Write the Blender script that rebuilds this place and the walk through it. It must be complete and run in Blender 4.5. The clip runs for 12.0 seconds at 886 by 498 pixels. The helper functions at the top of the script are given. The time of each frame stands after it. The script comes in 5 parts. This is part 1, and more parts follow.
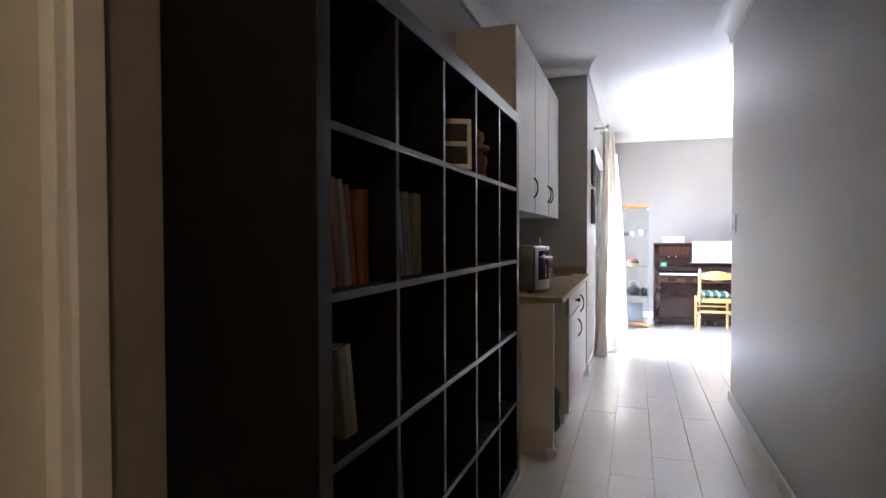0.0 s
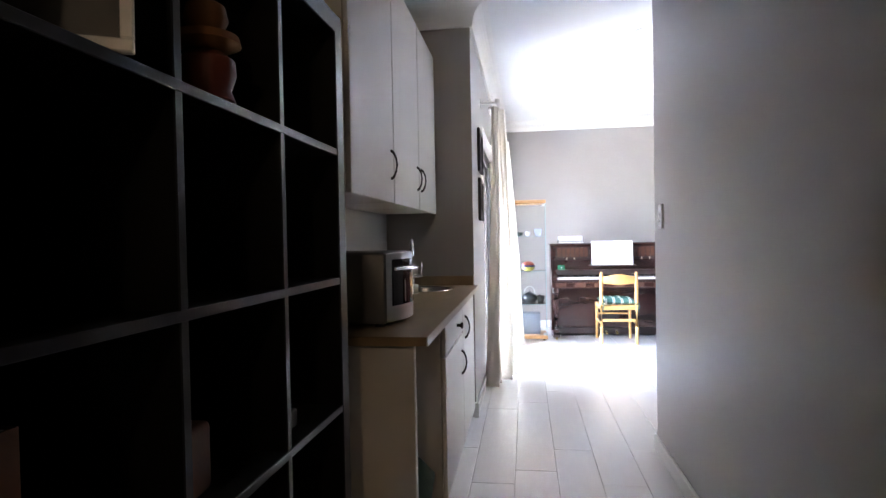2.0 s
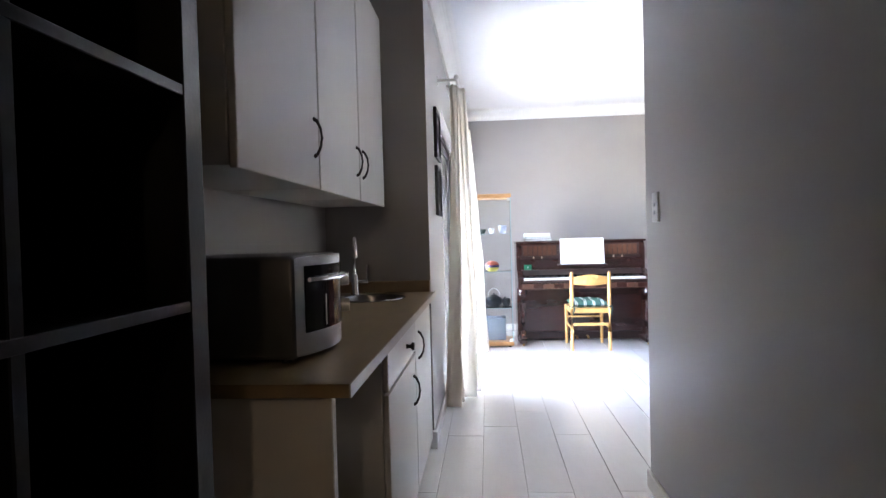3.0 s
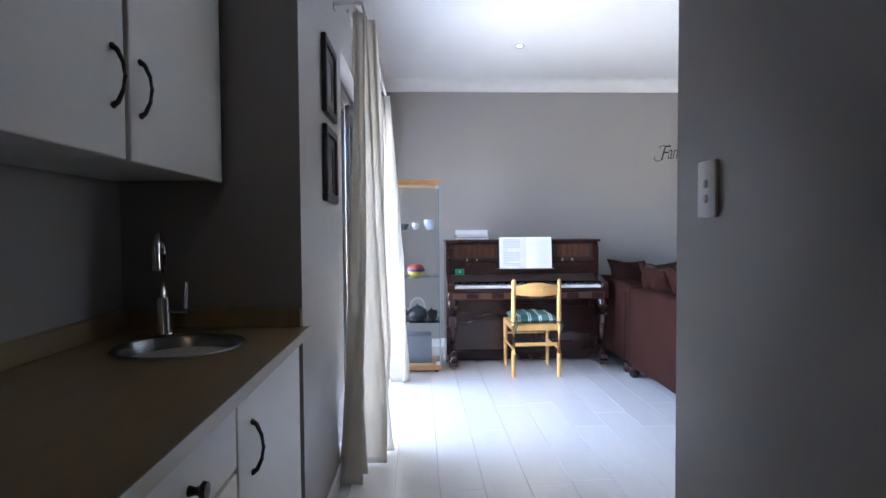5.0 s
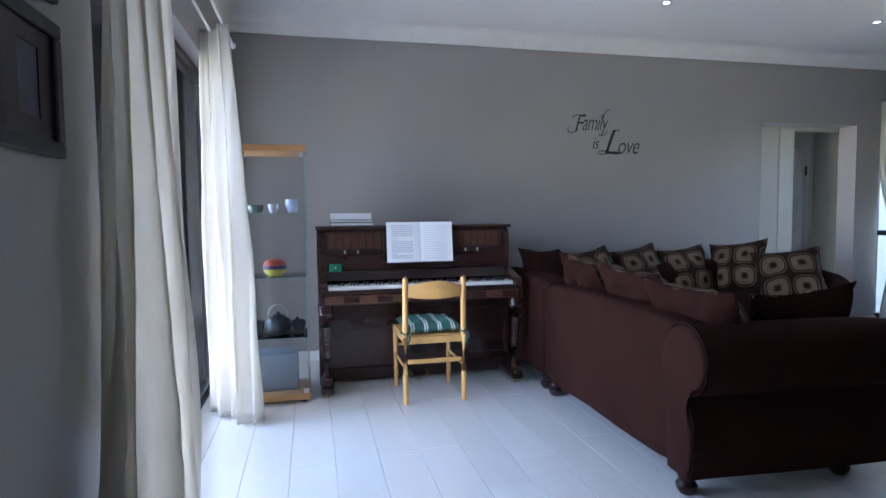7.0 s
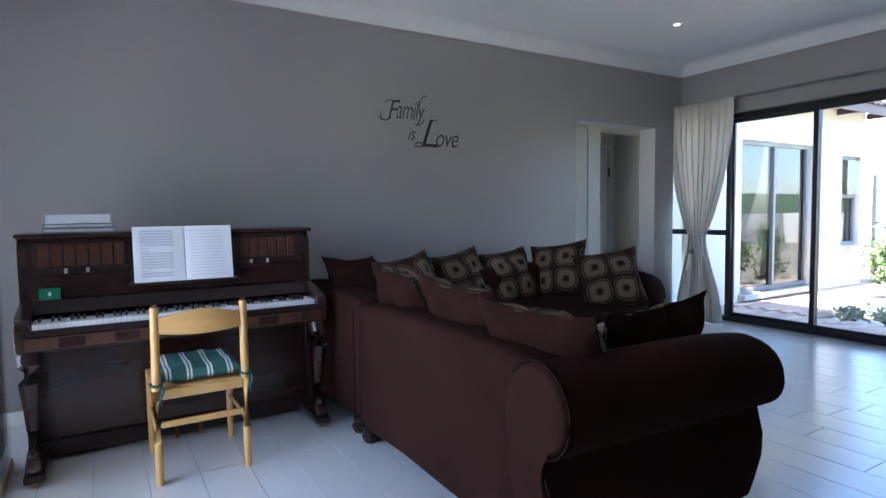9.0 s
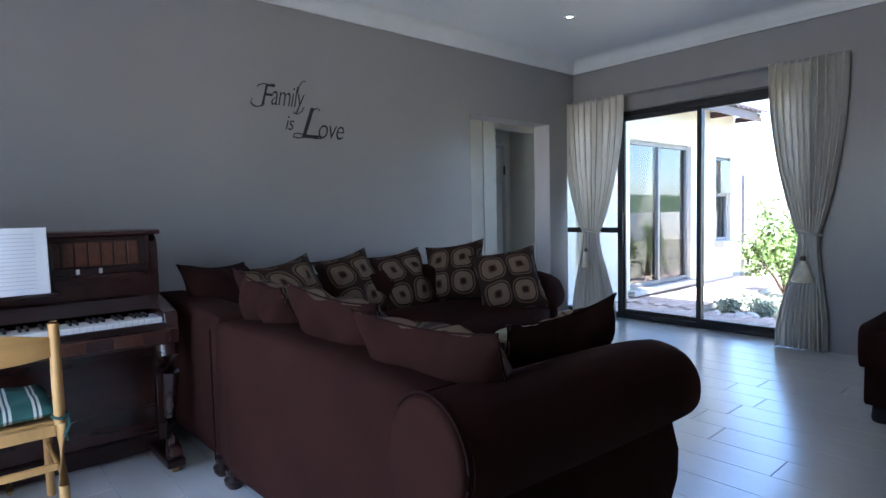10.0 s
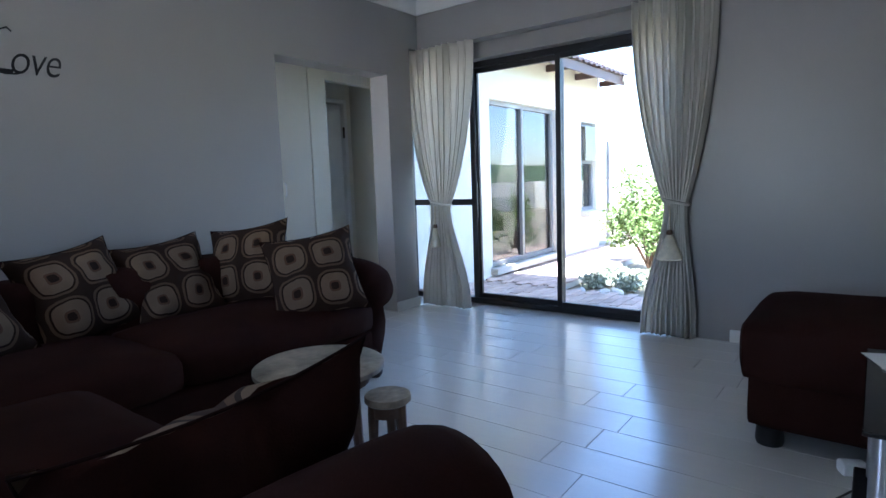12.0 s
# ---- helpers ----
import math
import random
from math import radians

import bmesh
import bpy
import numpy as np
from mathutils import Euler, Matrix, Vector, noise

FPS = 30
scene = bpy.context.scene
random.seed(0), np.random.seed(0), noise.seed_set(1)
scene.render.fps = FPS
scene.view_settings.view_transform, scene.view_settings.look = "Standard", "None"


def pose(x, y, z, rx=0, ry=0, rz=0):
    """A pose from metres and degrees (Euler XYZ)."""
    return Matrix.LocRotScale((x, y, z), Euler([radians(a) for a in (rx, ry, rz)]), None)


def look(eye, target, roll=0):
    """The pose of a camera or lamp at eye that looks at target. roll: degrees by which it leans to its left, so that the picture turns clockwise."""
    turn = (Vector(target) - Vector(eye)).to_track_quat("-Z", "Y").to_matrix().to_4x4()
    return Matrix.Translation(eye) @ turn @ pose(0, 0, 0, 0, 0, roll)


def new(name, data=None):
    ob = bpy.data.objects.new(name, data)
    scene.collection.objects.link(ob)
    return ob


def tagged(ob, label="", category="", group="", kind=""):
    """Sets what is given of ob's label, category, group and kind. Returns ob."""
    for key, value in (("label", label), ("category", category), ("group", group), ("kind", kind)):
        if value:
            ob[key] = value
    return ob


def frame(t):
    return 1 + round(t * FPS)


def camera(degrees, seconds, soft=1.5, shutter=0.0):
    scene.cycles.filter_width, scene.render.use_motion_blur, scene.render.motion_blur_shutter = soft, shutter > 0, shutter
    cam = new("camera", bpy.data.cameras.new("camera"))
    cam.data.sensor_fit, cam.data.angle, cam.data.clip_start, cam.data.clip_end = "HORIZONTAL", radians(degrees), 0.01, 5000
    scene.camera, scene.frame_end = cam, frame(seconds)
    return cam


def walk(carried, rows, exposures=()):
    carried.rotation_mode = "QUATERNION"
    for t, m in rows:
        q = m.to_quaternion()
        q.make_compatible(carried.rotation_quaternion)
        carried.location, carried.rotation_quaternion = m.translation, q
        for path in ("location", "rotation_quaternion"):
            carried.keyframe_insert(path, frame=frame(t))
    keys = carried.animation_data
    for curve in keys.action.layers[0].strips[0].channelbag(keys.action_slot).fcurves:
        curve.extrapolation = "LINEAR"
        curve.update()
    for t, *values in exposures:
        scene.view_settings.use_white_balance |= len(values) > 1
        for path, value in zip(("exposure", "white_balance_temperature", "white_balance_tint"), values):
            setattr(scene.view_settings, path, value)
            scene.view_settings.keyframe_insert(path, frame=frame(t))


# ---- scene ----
cam = camera(75.8, 12.0)
PATH = [
    (0, (0.155, 0.601, 1.224), (-0.482, 2.496, 1.178), -0.2),
    (0.5, (0.162, 0.9, 1.215), (-0.391, 2.821, 1.172), -0.4),
    (1, (0.132, 1.207, 1.21), (-0.342, 3.15, 1.172), -0.7),
    (1.5, (0.097, 1.558, 1.218), (-0.277, 3.522, 1.175), -1.0),
    (2, (0.111, 1.884, 1.209), (-0.176, 3.863, 1.171), -1.1),
    (2.5, (0.108, 2.195, 1.196), (-0.118, 4.182, 1.152), -1.2),
    (3, (0.092, 2.501, 1.202), (-0.064, 4.494, 1.156), -1.5),
    (3.2, (0.092, 2.626, 1.194), (-0.036, 4.621, 1.144), -1.5),
    (4.8, (0.131, 3.634, 1.206), (0.199, 5.632, 1.141), -0.6),
    (5, (0.16, 3.758, 1.215), (0.247, 5.755, 1.145), -0.4),
    (5.5, (0.211, 4.053, 1.2), (0.346, 6.047, 1.112), -0.5),
    (6, (0.278, 4.349, 1.185), (0.473, 6.337, 1.092), -0.5),
    (6.5, (0.331, 4.616, 1.195), (0.63, 6.589, 1.078), -0.5),
    (7, (0.374, 4.871, 1.189), (0.824, 6.816, 1.068), -0.6),
    (8.8, (0.696, 5.546, 1.177), (1.683, 7.281, 1.059), -1.0),
    (9, (0.745, 5.592, 1.185), (1.777, 7.301, 1.06), -0.8),
    (9.5, (0.878, 5.742, 1.186), (2.057, 7.353, 1.061), -1.1),
    (10, (1.025, 5.874, 1.16), (2.341, 7.375, 1.035), -1.3),
    (10.5, (1.229, 5.975, 1.158), (2.628, 7.397, 1.014), -1.6),
    (11, (1.483, 6.084, 1.138), (2.949, 7.432, 0.961), -1.7),
    (11.5, (1.769, 6.178, 1.135), (3.301, 7.447, 0.936), -1.8),
    (12, (2.109, 6.257, 1.135), (3.687, 7.462, 0.9), -2.0),
]
walk(cam, [(t, look(eye, target, roll)) for t, eye, target, roll in PATH],
     [(0.0, 5.65, 6100, 20), (2.5, 5.35, 6100, 20), (5.5, 3.85, 5600, 19), (7.0, 3.3, 5470, 17), (9.5, 3.1, 5430, 17), (12.0, 3.15, 5340, 15)])
SKY, SUN, WEST, HALL, PASSAGE = 0.15, 5.0, 4.7, 0.30, 0.06

# ---- light ----
def sun_pose(elevation, east, north):
    flat = math.cos(radians(elevation)) / math.hypot(east, north)
    return look((east * flat * 30, north * flat * 30, math.sin(radians(elevation)) * 30), (0, 0, 0))


world = bpy.data.worlds.new("sky")
scene.world = world
world.use_nodes = True
wn = world.node_tree.nodes
sky = wn.new("ShaderNodeTexSky")
sky.sky_type = "NISHITA"
sky.sun_disc = False
sky.sun_elevation = radians(66)
sky.sun_rotation = radians(255)
wn["Background"].inputs["Strength"].default_value = SKY
world.node_tree.links.new(sky.outputs[0], wn["Background"].inputs["Color"])

sun = new("sun", bpy.data.lights.new("sun", "SUN"))
sun.data.energy, sun.data.angle, sun.data.color = SUN, radians(0.6), (1.0, 0.95, 0.88)
sun.matrix_world = sun_pose(66, -0.97, -0.25)


def area_lamp(name, eye, target, w, h, watts, colour):
    ob = new(name, bpy.data.lights.new(name, "AREA"))
    ob.data.shape, ob.data.size, ob.data.size_y = "RECTANGLE", w, h
    ob.data.energy, ob.data.color = watts, colour
    ob.matrix_world = look(eye, target)
    return ob


# daylight of the west glass door
area_lamp("daylight_west_door", (-0.62, 7.75, 1.05), (2.0, 7.75, 0.9), 1.9, 2.0, WEST, (0.90, 0.95, 1.0))
# fill lamp added to brighten the passage; no window is known there
area_lamp("passage_fill", (4.42, 10.06, 1.5), (6.3, 10.3, 1.2), 0.4, 1.2, PASSAGE, (0.95, 0.97, 1.0))
# warm ceiling lamp at the start of the corridor
hall = new("hall_lamp_light", bpy.data.lights.new("hall_lamp_light", "POINT"))
hall.data.energy, hall.data.color, hall.data.shadow_soft_size = HALL, (1.0, 0.74, 0.45), 0.08
hall.location = (0.25, -0.35, 2.60)


# ---- materials ----
def material(name, colour, rough=0.6, metal=0.0, vary=0.08, scale=6.0, fine=120.0, bump=0.04, spec=0.5, coat=0.0, per_piece=0.0):
    """A principled surface whose colour wanders at two scales, with fine relief."""
    m = bpy.data.materials.new(name)
    m.use_nodes = True
    n, l = m.node_tree.nodes, m.node_tree.links
    b = n["Principled BSDF"]
    tc = n.new("ShaderNodeTexCoord")
    big = n.new("ShaderNodeTexNoise")
    big.inputs["Scale"].default_value, big.inputs["Detail"].default_value = scale, 4
    small = n.new("ShaderNodeTexNoise")
    small.inputs["Scale"].default_value, small.inputs["Detail"].default_value = fine, 3
    for t in (big, small):
        l.new(tc.outputs["Object"], t.inputs["Vector"])
    add = n.new("ShaderNodeMath")
    add.operation = "MULTIPLY_ADD"
    add.inputs[1].default_value = 0.4
    l.new(small.outputs["Fac"], add.inputs[0])
    l.new(big.outputs["Fac"], add.inputs[2])
    ramp = n.new("ShaderNodeMapRange")
    ramp.inputs["From Min"].default_value, ramp.inputs["From Max"].default_value = 0.4, 1.0
    ramp.inputs["To Min"].default_value, ramp.inputs["To Max"].default_value = 1 - vary, 1 + vary
    l.new(add.outputs[0], ramp.inputs["Value"])
    last = ramp.outputs[0]
    if per_piece:
        info = n.new("ShaderNodeObjectInfo")
        pr = n.new("ShaderNodeMapRange")
        pr.inputs["To Min"].default_value, pr.inputs["To Max"].default_value = 1 - per_piece, 1 + per_piece
        l.new(info.outputs["Random"], pr.inputs["Value"])
        mul = n.new("ShaderNodeMath")
        mul.operation = "MULTIPLY"
        l.new(last, mul.inputs[0])
        l.new(pr.outputs[0], mul.inputs[1])
        last = mul.outputs[0]
    sc = n.new("ShaderNodeVectorMath")
    sc.operation = "SCALE"
    sc.inputs[0].default_value = colour
    l.new(last, sc.inputs["Scale"])
    l.new(sc.outputs[0], b.inputs["Base Color"])
    b.inputs["Roughness"].default_value, b.inputs["Metallic"].default_value = rough, metal
    b.inputs["Specular IOR Level"].default_value = spec
    b.inputs["Coat Weight"].default_value = coat
    if bump:
        bp = n.new("ShaderNodeBump")
        bp.inputs["Strength"].default_value, bp.inputs["Distance"].default_value = bump, 0.02
        l.new(add.outputs[0], bp.inputs["Height"])
        l.new(bp.outputs[0], b.inputs["Normal"])
    return m


def stretch(m, x, y, z):
    """Draw the grain out along an axis."""
    n, l = m.node_tree.nodes, m.node_tree.links
    tc = [k for k in n if k.type == "TEX_COORD"][0]
    mp = n.new("ShaderNodeMapping")
    mp.inputs["Scale"].default_value = (x, y, z)
    l.new(tc.outputs["Object"], mp.inputs["Vector"])
    for k in n:
        if k.type == "TEX_NOISE":
            l.new(mp.outputs[0], k.inputs["Vector"])
    return m


def pattern(m, mode, colours, stops, period):
    """Put a woven pattern on a cloth: rounded squares with a dot, or stripes."""
    n, l = m.node_tree.nodes, m.node_tree.links
    b = n["Principled BSDF"]
    tc = [k for k in n if k.type == "TEX_COORD"][0]
    cell = n.new("ShaderNodeVectorMath")
    cell.operation = "SCALE"
    cell.inputs["Scale"].default_value = 1 / period
    l.new(tc.outputs["Object"], cell.inputs[0])
    wob = n.new("ShaderNodeTexNoise")
    wob.inputs["Scale"].default_value = 9
    l.new(tc.outputs["Object"], wob.inputs["Vector"])
    wadd = n.new("ShaderNodeVectorMath")
    wadd.operation = "MULTIPLY_ADD"
    wadd.inputs[1].default_value = (0.10, 0.10, 0.0)
    l.new(wob.outputs["Color"], wadd.inputs[0])
    l.new(cell.outputs[0], wadd.inputs[2])
    fr = n.new("ShaderNodeVectorMath")
    fr.operation = "FRACTION"
    l.new((cell if mode == "stripes" else wadd).outputs[0], fr.inputs[0])
    sub = n.new("ShaderNodeVectorMath")
    sub.operation = "SUBTRACT"
    sub.inputs[1].default_value = (0.5, 0.5, 0.5)
    l.new(fr.outputs[0], sub.inputs[0])
    sep = n.new("ShaderNodeSeparateXYZ")
    l.new((fr if mode == "stripes" else sub).outputs[0], sep.inputs[0])
    if mode == "stripes":
        value = sep.outputs["X"]
    else:
        pows = []
        for axis in ("X", "Y"):
            ab = n.new("ShaderNodeMath")
            ab.operation = "ABSOLUTE"
            l.new(sep.outputs[axis], ab.inputs[0])
            pw = n.new("ShaderNodeMath")
            pw.operation = "POWER"
            pw.inputs[1].default_value = 3.2
            l.new(ab.outputs[0], pw.inputs[0])
            pows.append(pw)
        sm = n.new("ShaderNodeMath")
        l.new(pows[0].outputs[0], sm.inputs[0])
        l.new(pows[1].outputs[0], sm.inputs[1])
        rt = n.new("ShaderNodeMath")
        rt.operation = "POWER"
        rt.inputs[1].default_value = 1 / 3.2
        l.new(sm.outputs[0], rt.inputs[0])
        value = rt.outputs[0]
    cr = n.new("ShaderNodeValToRGB")
    cr.color_ramp.interpolation = "CONSTANT"
    while len(cr.color_ramp.elements) < len(stops):
        cr.color_ramp.elements.new(0.5)
    for e, s, c in zip(cr.color_ramp.elements, stops, colours):
        e.position = s
    for e, c in zip(cr.color_ramp.elements, colours):
        e.color = (*c, 1)
    l.new(value, cr.inputs[0])
    mix = n.new("ShaderNodeVectorMath")
    mix.operation = "MULTIPLY"
    l.new(cr.outputs[0], mix.inputs[0])
    old = b.inputs["Base Color"].links[0].from_socket
    l.new(old, mix.inputs[1])
    l.new(mix.outputs[0], b.inputs["Base Color"])
    return m


def cloth_sheer(name, colour, through_light=0.5):
    m = material(name, colour, 0.9, vary=0.06, scale=3, fine=260, bump=0.05, spec=0.1)
    n, l = m.node_tree.nodes, m.node_tree.links
    out = n["Material Output"]
    tr = n.new("ShaderNodeBsdfTranslucent")
    tr.inputs["Color"].default_value = (*colour, 1)
    mx = n.new("ShaderNodeMixShader")
    mx.inputs[0].default_value = through_light
    l.new(n["Principled BSDF"].outputs[0], mx.inputs[1])
    l.new(tr.outputs[0], mx.inputs[2])
    l.new(mx.outputs[0], out.inputs["Surface"])
    return m


def glass(name, tint=(0.95, 0.98, 0.98), gloss=0.08):
    """Thin clear pane: mostly see-through, with a mirror film that grows at a slant."""
    m = bpy.data.materials.new(name)
    m.use_nodes = True
    n, l = m.node_tree.nodes, m.node_tree.links
    n.remove(n["Principled BSDF"])
    tr, gl, mx = n.new("ShaderNodeBsdfTransparent"), n.new("ShaderNodeBsdfGlossy"), n.new("ShaderNodeMixShader")
    tr.inputs["Color"].default_value = (*tint, 1)
    gl.inputs["Roughness"].default_value = 0.01
    fr = n.new("ShaderNodeFresnel")
    fr.inputs["IOR"].default_value = 1.3 + gloss
    l.new(fr.outputs[0], mx.inputs[0])
    l.new(tr.outputs[0], mx.inputs[1])
    l.new(gl.outputs[0], mx.inputs[2])
    l.new(mx.outputs[0], n["Material Output"].inputs["Surface"])
    return m


def glow(name, colour, strength):
    m = bpy.data.materials.new(name)
    m.use_nodes = True
    b = m.node_tree.nodes["Principled BSDF"]
    b.inputs["Emission Color"].default_value = (*colour, 1)
    b.inputs["Emission Strength"].default_value = strength
    return m


WALL = material("grey_wall_paint", (0.335, 0.314, 0.297), 0.34, vary=0.03, scale=1.2, fine=90, bump=0.025, spec=0.4)
WHITE = material("white_ceiling_paint", (0.80, 0.80, 0.79), 0.8, vary=0.02, scale=1.5, bump=0.02)
TRIM = material("white_trim_paint", (0.78, 0.77, 0.74), 0.45, vary=0.04, scale=8, bump=0.02)
CREAM = material("cream_wall_paint", (0.72, 0.68, 0.58), 0.6, vary=0.03, scale=1.2, bump=0.02)
FLOORBASE = material("dark_joint_filler", (0.52, 0.50, 0.47), 0.8, vary=0.15)
PLANK = stretch(material("white_washed_plank", (0.76, 0.75, 0.72), 0.24, spec=0.9, vary=0.05, scale=5, fine=60, bump=0.03, per_piece=0.035, coat=0.6), 1, 0.12, 1)
PLANK.node_tree.nodes["Principled BSDF"].inputs["Coat Roughness"].default_value = 0.2
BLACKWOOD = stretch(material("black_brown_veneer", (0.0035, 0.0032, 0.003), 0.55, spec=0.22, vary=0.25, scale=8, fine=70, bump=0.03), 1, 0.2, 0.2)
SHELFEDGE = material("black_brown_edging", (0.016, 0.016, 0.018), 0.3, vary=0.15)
CABINET = material("cream_cabinet_paint", (0.66, 0.63, 0.58), 0.45, vary=0.03, scale=2, bump=0.015)
COUNTER = stretch(material("tan_laminate", (0.27, 0.185, 0.092), 0.38, vary=0.12, scale=20, fine=200, bump=0.02), 1, 0.3, 1)
PIANO = stretch(material("mahogany_varnish", (0.034, 0.0125, 0.0100), 0.27, vary=0.35, scale=6, fine=60, bump=0.01, coat=0.3), 0.15, 1, 1)
PIANODARK = material("dark_mahogany", (0.018, 0.008, 0.007), 0.3, vary=0.3)
INLAY = material("walnut_inlay", (0.075, 0.028, 0.015), 0.3, vary=0.4, scale=30)
IVORY = material("ivory_key", (0.80, 0.79, 0.75), 0.25, vary=0.03)
EBONY = material("ebony_key", (0.012, 0.012, 0.013), 0.3, vary=0.1)
BRASS = material("aged_brass", (0.55, 0.38, 0.15), 0.35, metal=1.0, vary=0.2)
BEECH = stretch(material("varnished_beech", (0.60, 0.34, 0.11), 0.32, vary=0.14, scale=14, fine=120, bump=0.02), 1, 1, 0.15)
BIRCH = stretch(material("light_brown_veneer", (0.50, 0.27, 0.11), 0.4, vary=0.12, scale=12, fine=90), 0.2, 1, 1)
SOFA = material("chocolate_microfibre", (0.028, 0.0104, 0.0080), 0.9, vary=0.25, scale=4, fine=220, bump=0.12, spec=0.05)
PIPING = material("dark_piping", (0.018, 0.008, 0.007), 0.9, vary=0.15, spec=0.05)
CUSHPLAIN = material("brown_cushion_cloth", (0.026, 0.0096, 0.0074), 0.9, vary=0.25, scale=7, fine=240, bump=0.12, spec=0.05)
CUSHPAT = pattern(material("patterned_cushion_cloth", (1, 1, 1), 0.85, vary=0.18, scale=8, fine=260, bump=0.12, spec=0.15), "squares",
                  ((0.025, 0.012, 0.008), (0.10, 0.05, 0.028), (0.165, 0.11, 0.07), (0.022, 0.011, 0.007), (0.11, 0.065, 0.038), (0.03, 0.015, 0.010)), (0.0, 0.10, 0.15, 0.36, 0.40, 0.455), 0.20)
STRIPES = pattern(material("green_striped_cloth", (1, 1, 1), 0.85, vary=0.12, scale=9, fine=260, bump=0.1), "stripes",
                  ((0.035, 0.12, 0.10), (0.75, 0.76, 0.72), (0.035, 0.12, 0.10), (0.75, 0.76, 0.72), (0.035, 0.12, 0.10)), (0.0, 0.30, 0.40, 0.48, 0.58), 0.095)
GREENTIE = material("green_tie_cloth", (0.03, 0.09, 0.075), 0.85, vary=0.15)
CURTAIN = cloth_sheer("off_white_curtain", (0.84, 0.81, 0.75), 0.6)
TASSEL = material("cream_tassel_thread", (0.72, 0.66, 0.50), 0.9, vary=0.15, scale=30)
BRONZE = material("brown_tassel_band", (0.12, 0.07, 0.04), 0.5, vary=0.2)
STEEL = material("brushed_steel", (0.62, 0.62, 0.63), 0.3, metal=1.0, vary=0.08, scale=10)
CHROME = material("chrome", (0.75, 0.75, 0.76), 0.08, metal=1.0, vary=0.03)
IRON = material("dark_bronze_handle", (0.06, 0.05, 0.045), 0.35, metal=0.8, vary=0.15)
ALUMDARK = material("dark_bronze_aluminium", (0.022, 0.020, 0.020), 0.4, vary=0.15)
ALUMGREY = material("grey_aluminium", (0.24, 0.23, 0.22), 0.45, vary=0.1)
BLACK = material("matt_black", (0.012, 0.012, 0.013), 0.45, vary=0.15)
GLOSSBLACK = material("gloss_black", (0.008, 0.008, 0.009), 0.08, vary=0.1)
PAPER = material("white_paper", (0.82, 0.82, 0.83), 0.7, vary=0.02, scale=20, bump=0.01)
INK = material("grey_print", (0.60, 0.60, 0.65), 0.8, vary=0.05)
PLASTIC = material("white_plastic", (0.75, 0.75, 0.73), 0.35, vary=0.02)
GREENCARD = material("green_card", (0.015, 0.22, 0.11), 0.5, vary=0.08)
LETTER = material("black_vinyl", (0.015, 0.015, 0.016), 0.45, vary=0.1)
PANE = glass("window_glass")
PANEMIRROR = glass("reflective_window_glass", (0.72, 0.78, 0.78), 0.75)
CABGLASS = glass("cabinet_glass", (0.99, 0.998, 0.998), 0.05)
GLASSEDGE = material("green_glass_edge", (0.30, 0.42, 0.44), 0.1, vary=0.05)
PORCELAIN = material("white_porcelain", (0.75, 0.76, 0.80), 0.15, vary=0.06, scale=30)
POTTERY = material("black_pottery", (0.03, 0.035, 0.04), 0.3, vary=0.2)
LAMP = glow("lit_downlight", (1.0, 0.97, 0.92), 6.0)
PLASTER = material("cream_render_plaster", (0.74, 0.69, 0.58), 0.9, vary=0.06, scale=2, fine=60, bump=0.15)
ROOFSHEET = material("brown_roof_sheet", (0.10, 0.055, 0.045), 0.5, vary=0.15)
BRICK = material("clay_paver", (0.46, 0.34, 0.27), 0.85, vary=0.2, scale=15, fine=90, bump=0.2, per_piece=0.2)
EARTH = material("dry_ground", (0.24, 0.20, 0.13), 0.95, vary=0.3, scale=0.8, fine=30, bump=0.3)
LEAF = material("green_leaf", (0.16, 0.23, 0.06), 0.6, vary=0.5, scale=5, fine=40)
LEAFPALE = material("silver_leaf", (0.30, 0.33, 0.24), 0.7, vary=0.3, scale=6)
STONE = material("pale_garden_stone", (0.48, 0.45, 0.39), 0.9, vary=0.25, scale=10, bump=0.3)
HILL = material("bush_hillside", (0.06, 0.085, 0.03), 0.95, vary=0.5, scale=0.25, fine=3, bump=0.3)
GRASSFIELD = material("pale_grass", (0.20, 0.22, 0.08), 0.95, vary=0.3, scale=0.3, fine=6)


# ---- mesh tools ----
def box(bm, lo, hi, bev=0.0, seg=1):
    c = [(a + b) / 2 for a, b in zip(lo, hi)]
    s = [abs(b - a) for a, b in zip(lo, hi)]
    made = bmesh.ops.create_cube(bm, size=1, matrix=Matrix.LocRotScale(c, None, s))["verts"]
    if bev:
        edges = list({e for v in made for e in v.link_edges})
        bmesh.ops.bevel(bm, geom=edges, offset=bev, segments=seg, affect="EDGES", profile=0.5, clamp_overlap=True)
    return bm


def rod(bm, p0, p1, r0, r1=None, seg=14, caps=True):
    p0, p1 = Vector(p0), Vector(p1)
    d = p1 - p0
    m = Matrix.Translation((p0 + p1) / 2) @ d.to_track_quat("Z", "Y").to_matrix().to_4x4()
    bmesh.ops.create_cone(bm, cap_ends=caps, segments=seg, radius1=r0, radius2=r0 if r1 is None else r1, depth=d.length, matrix=m)
    return bm


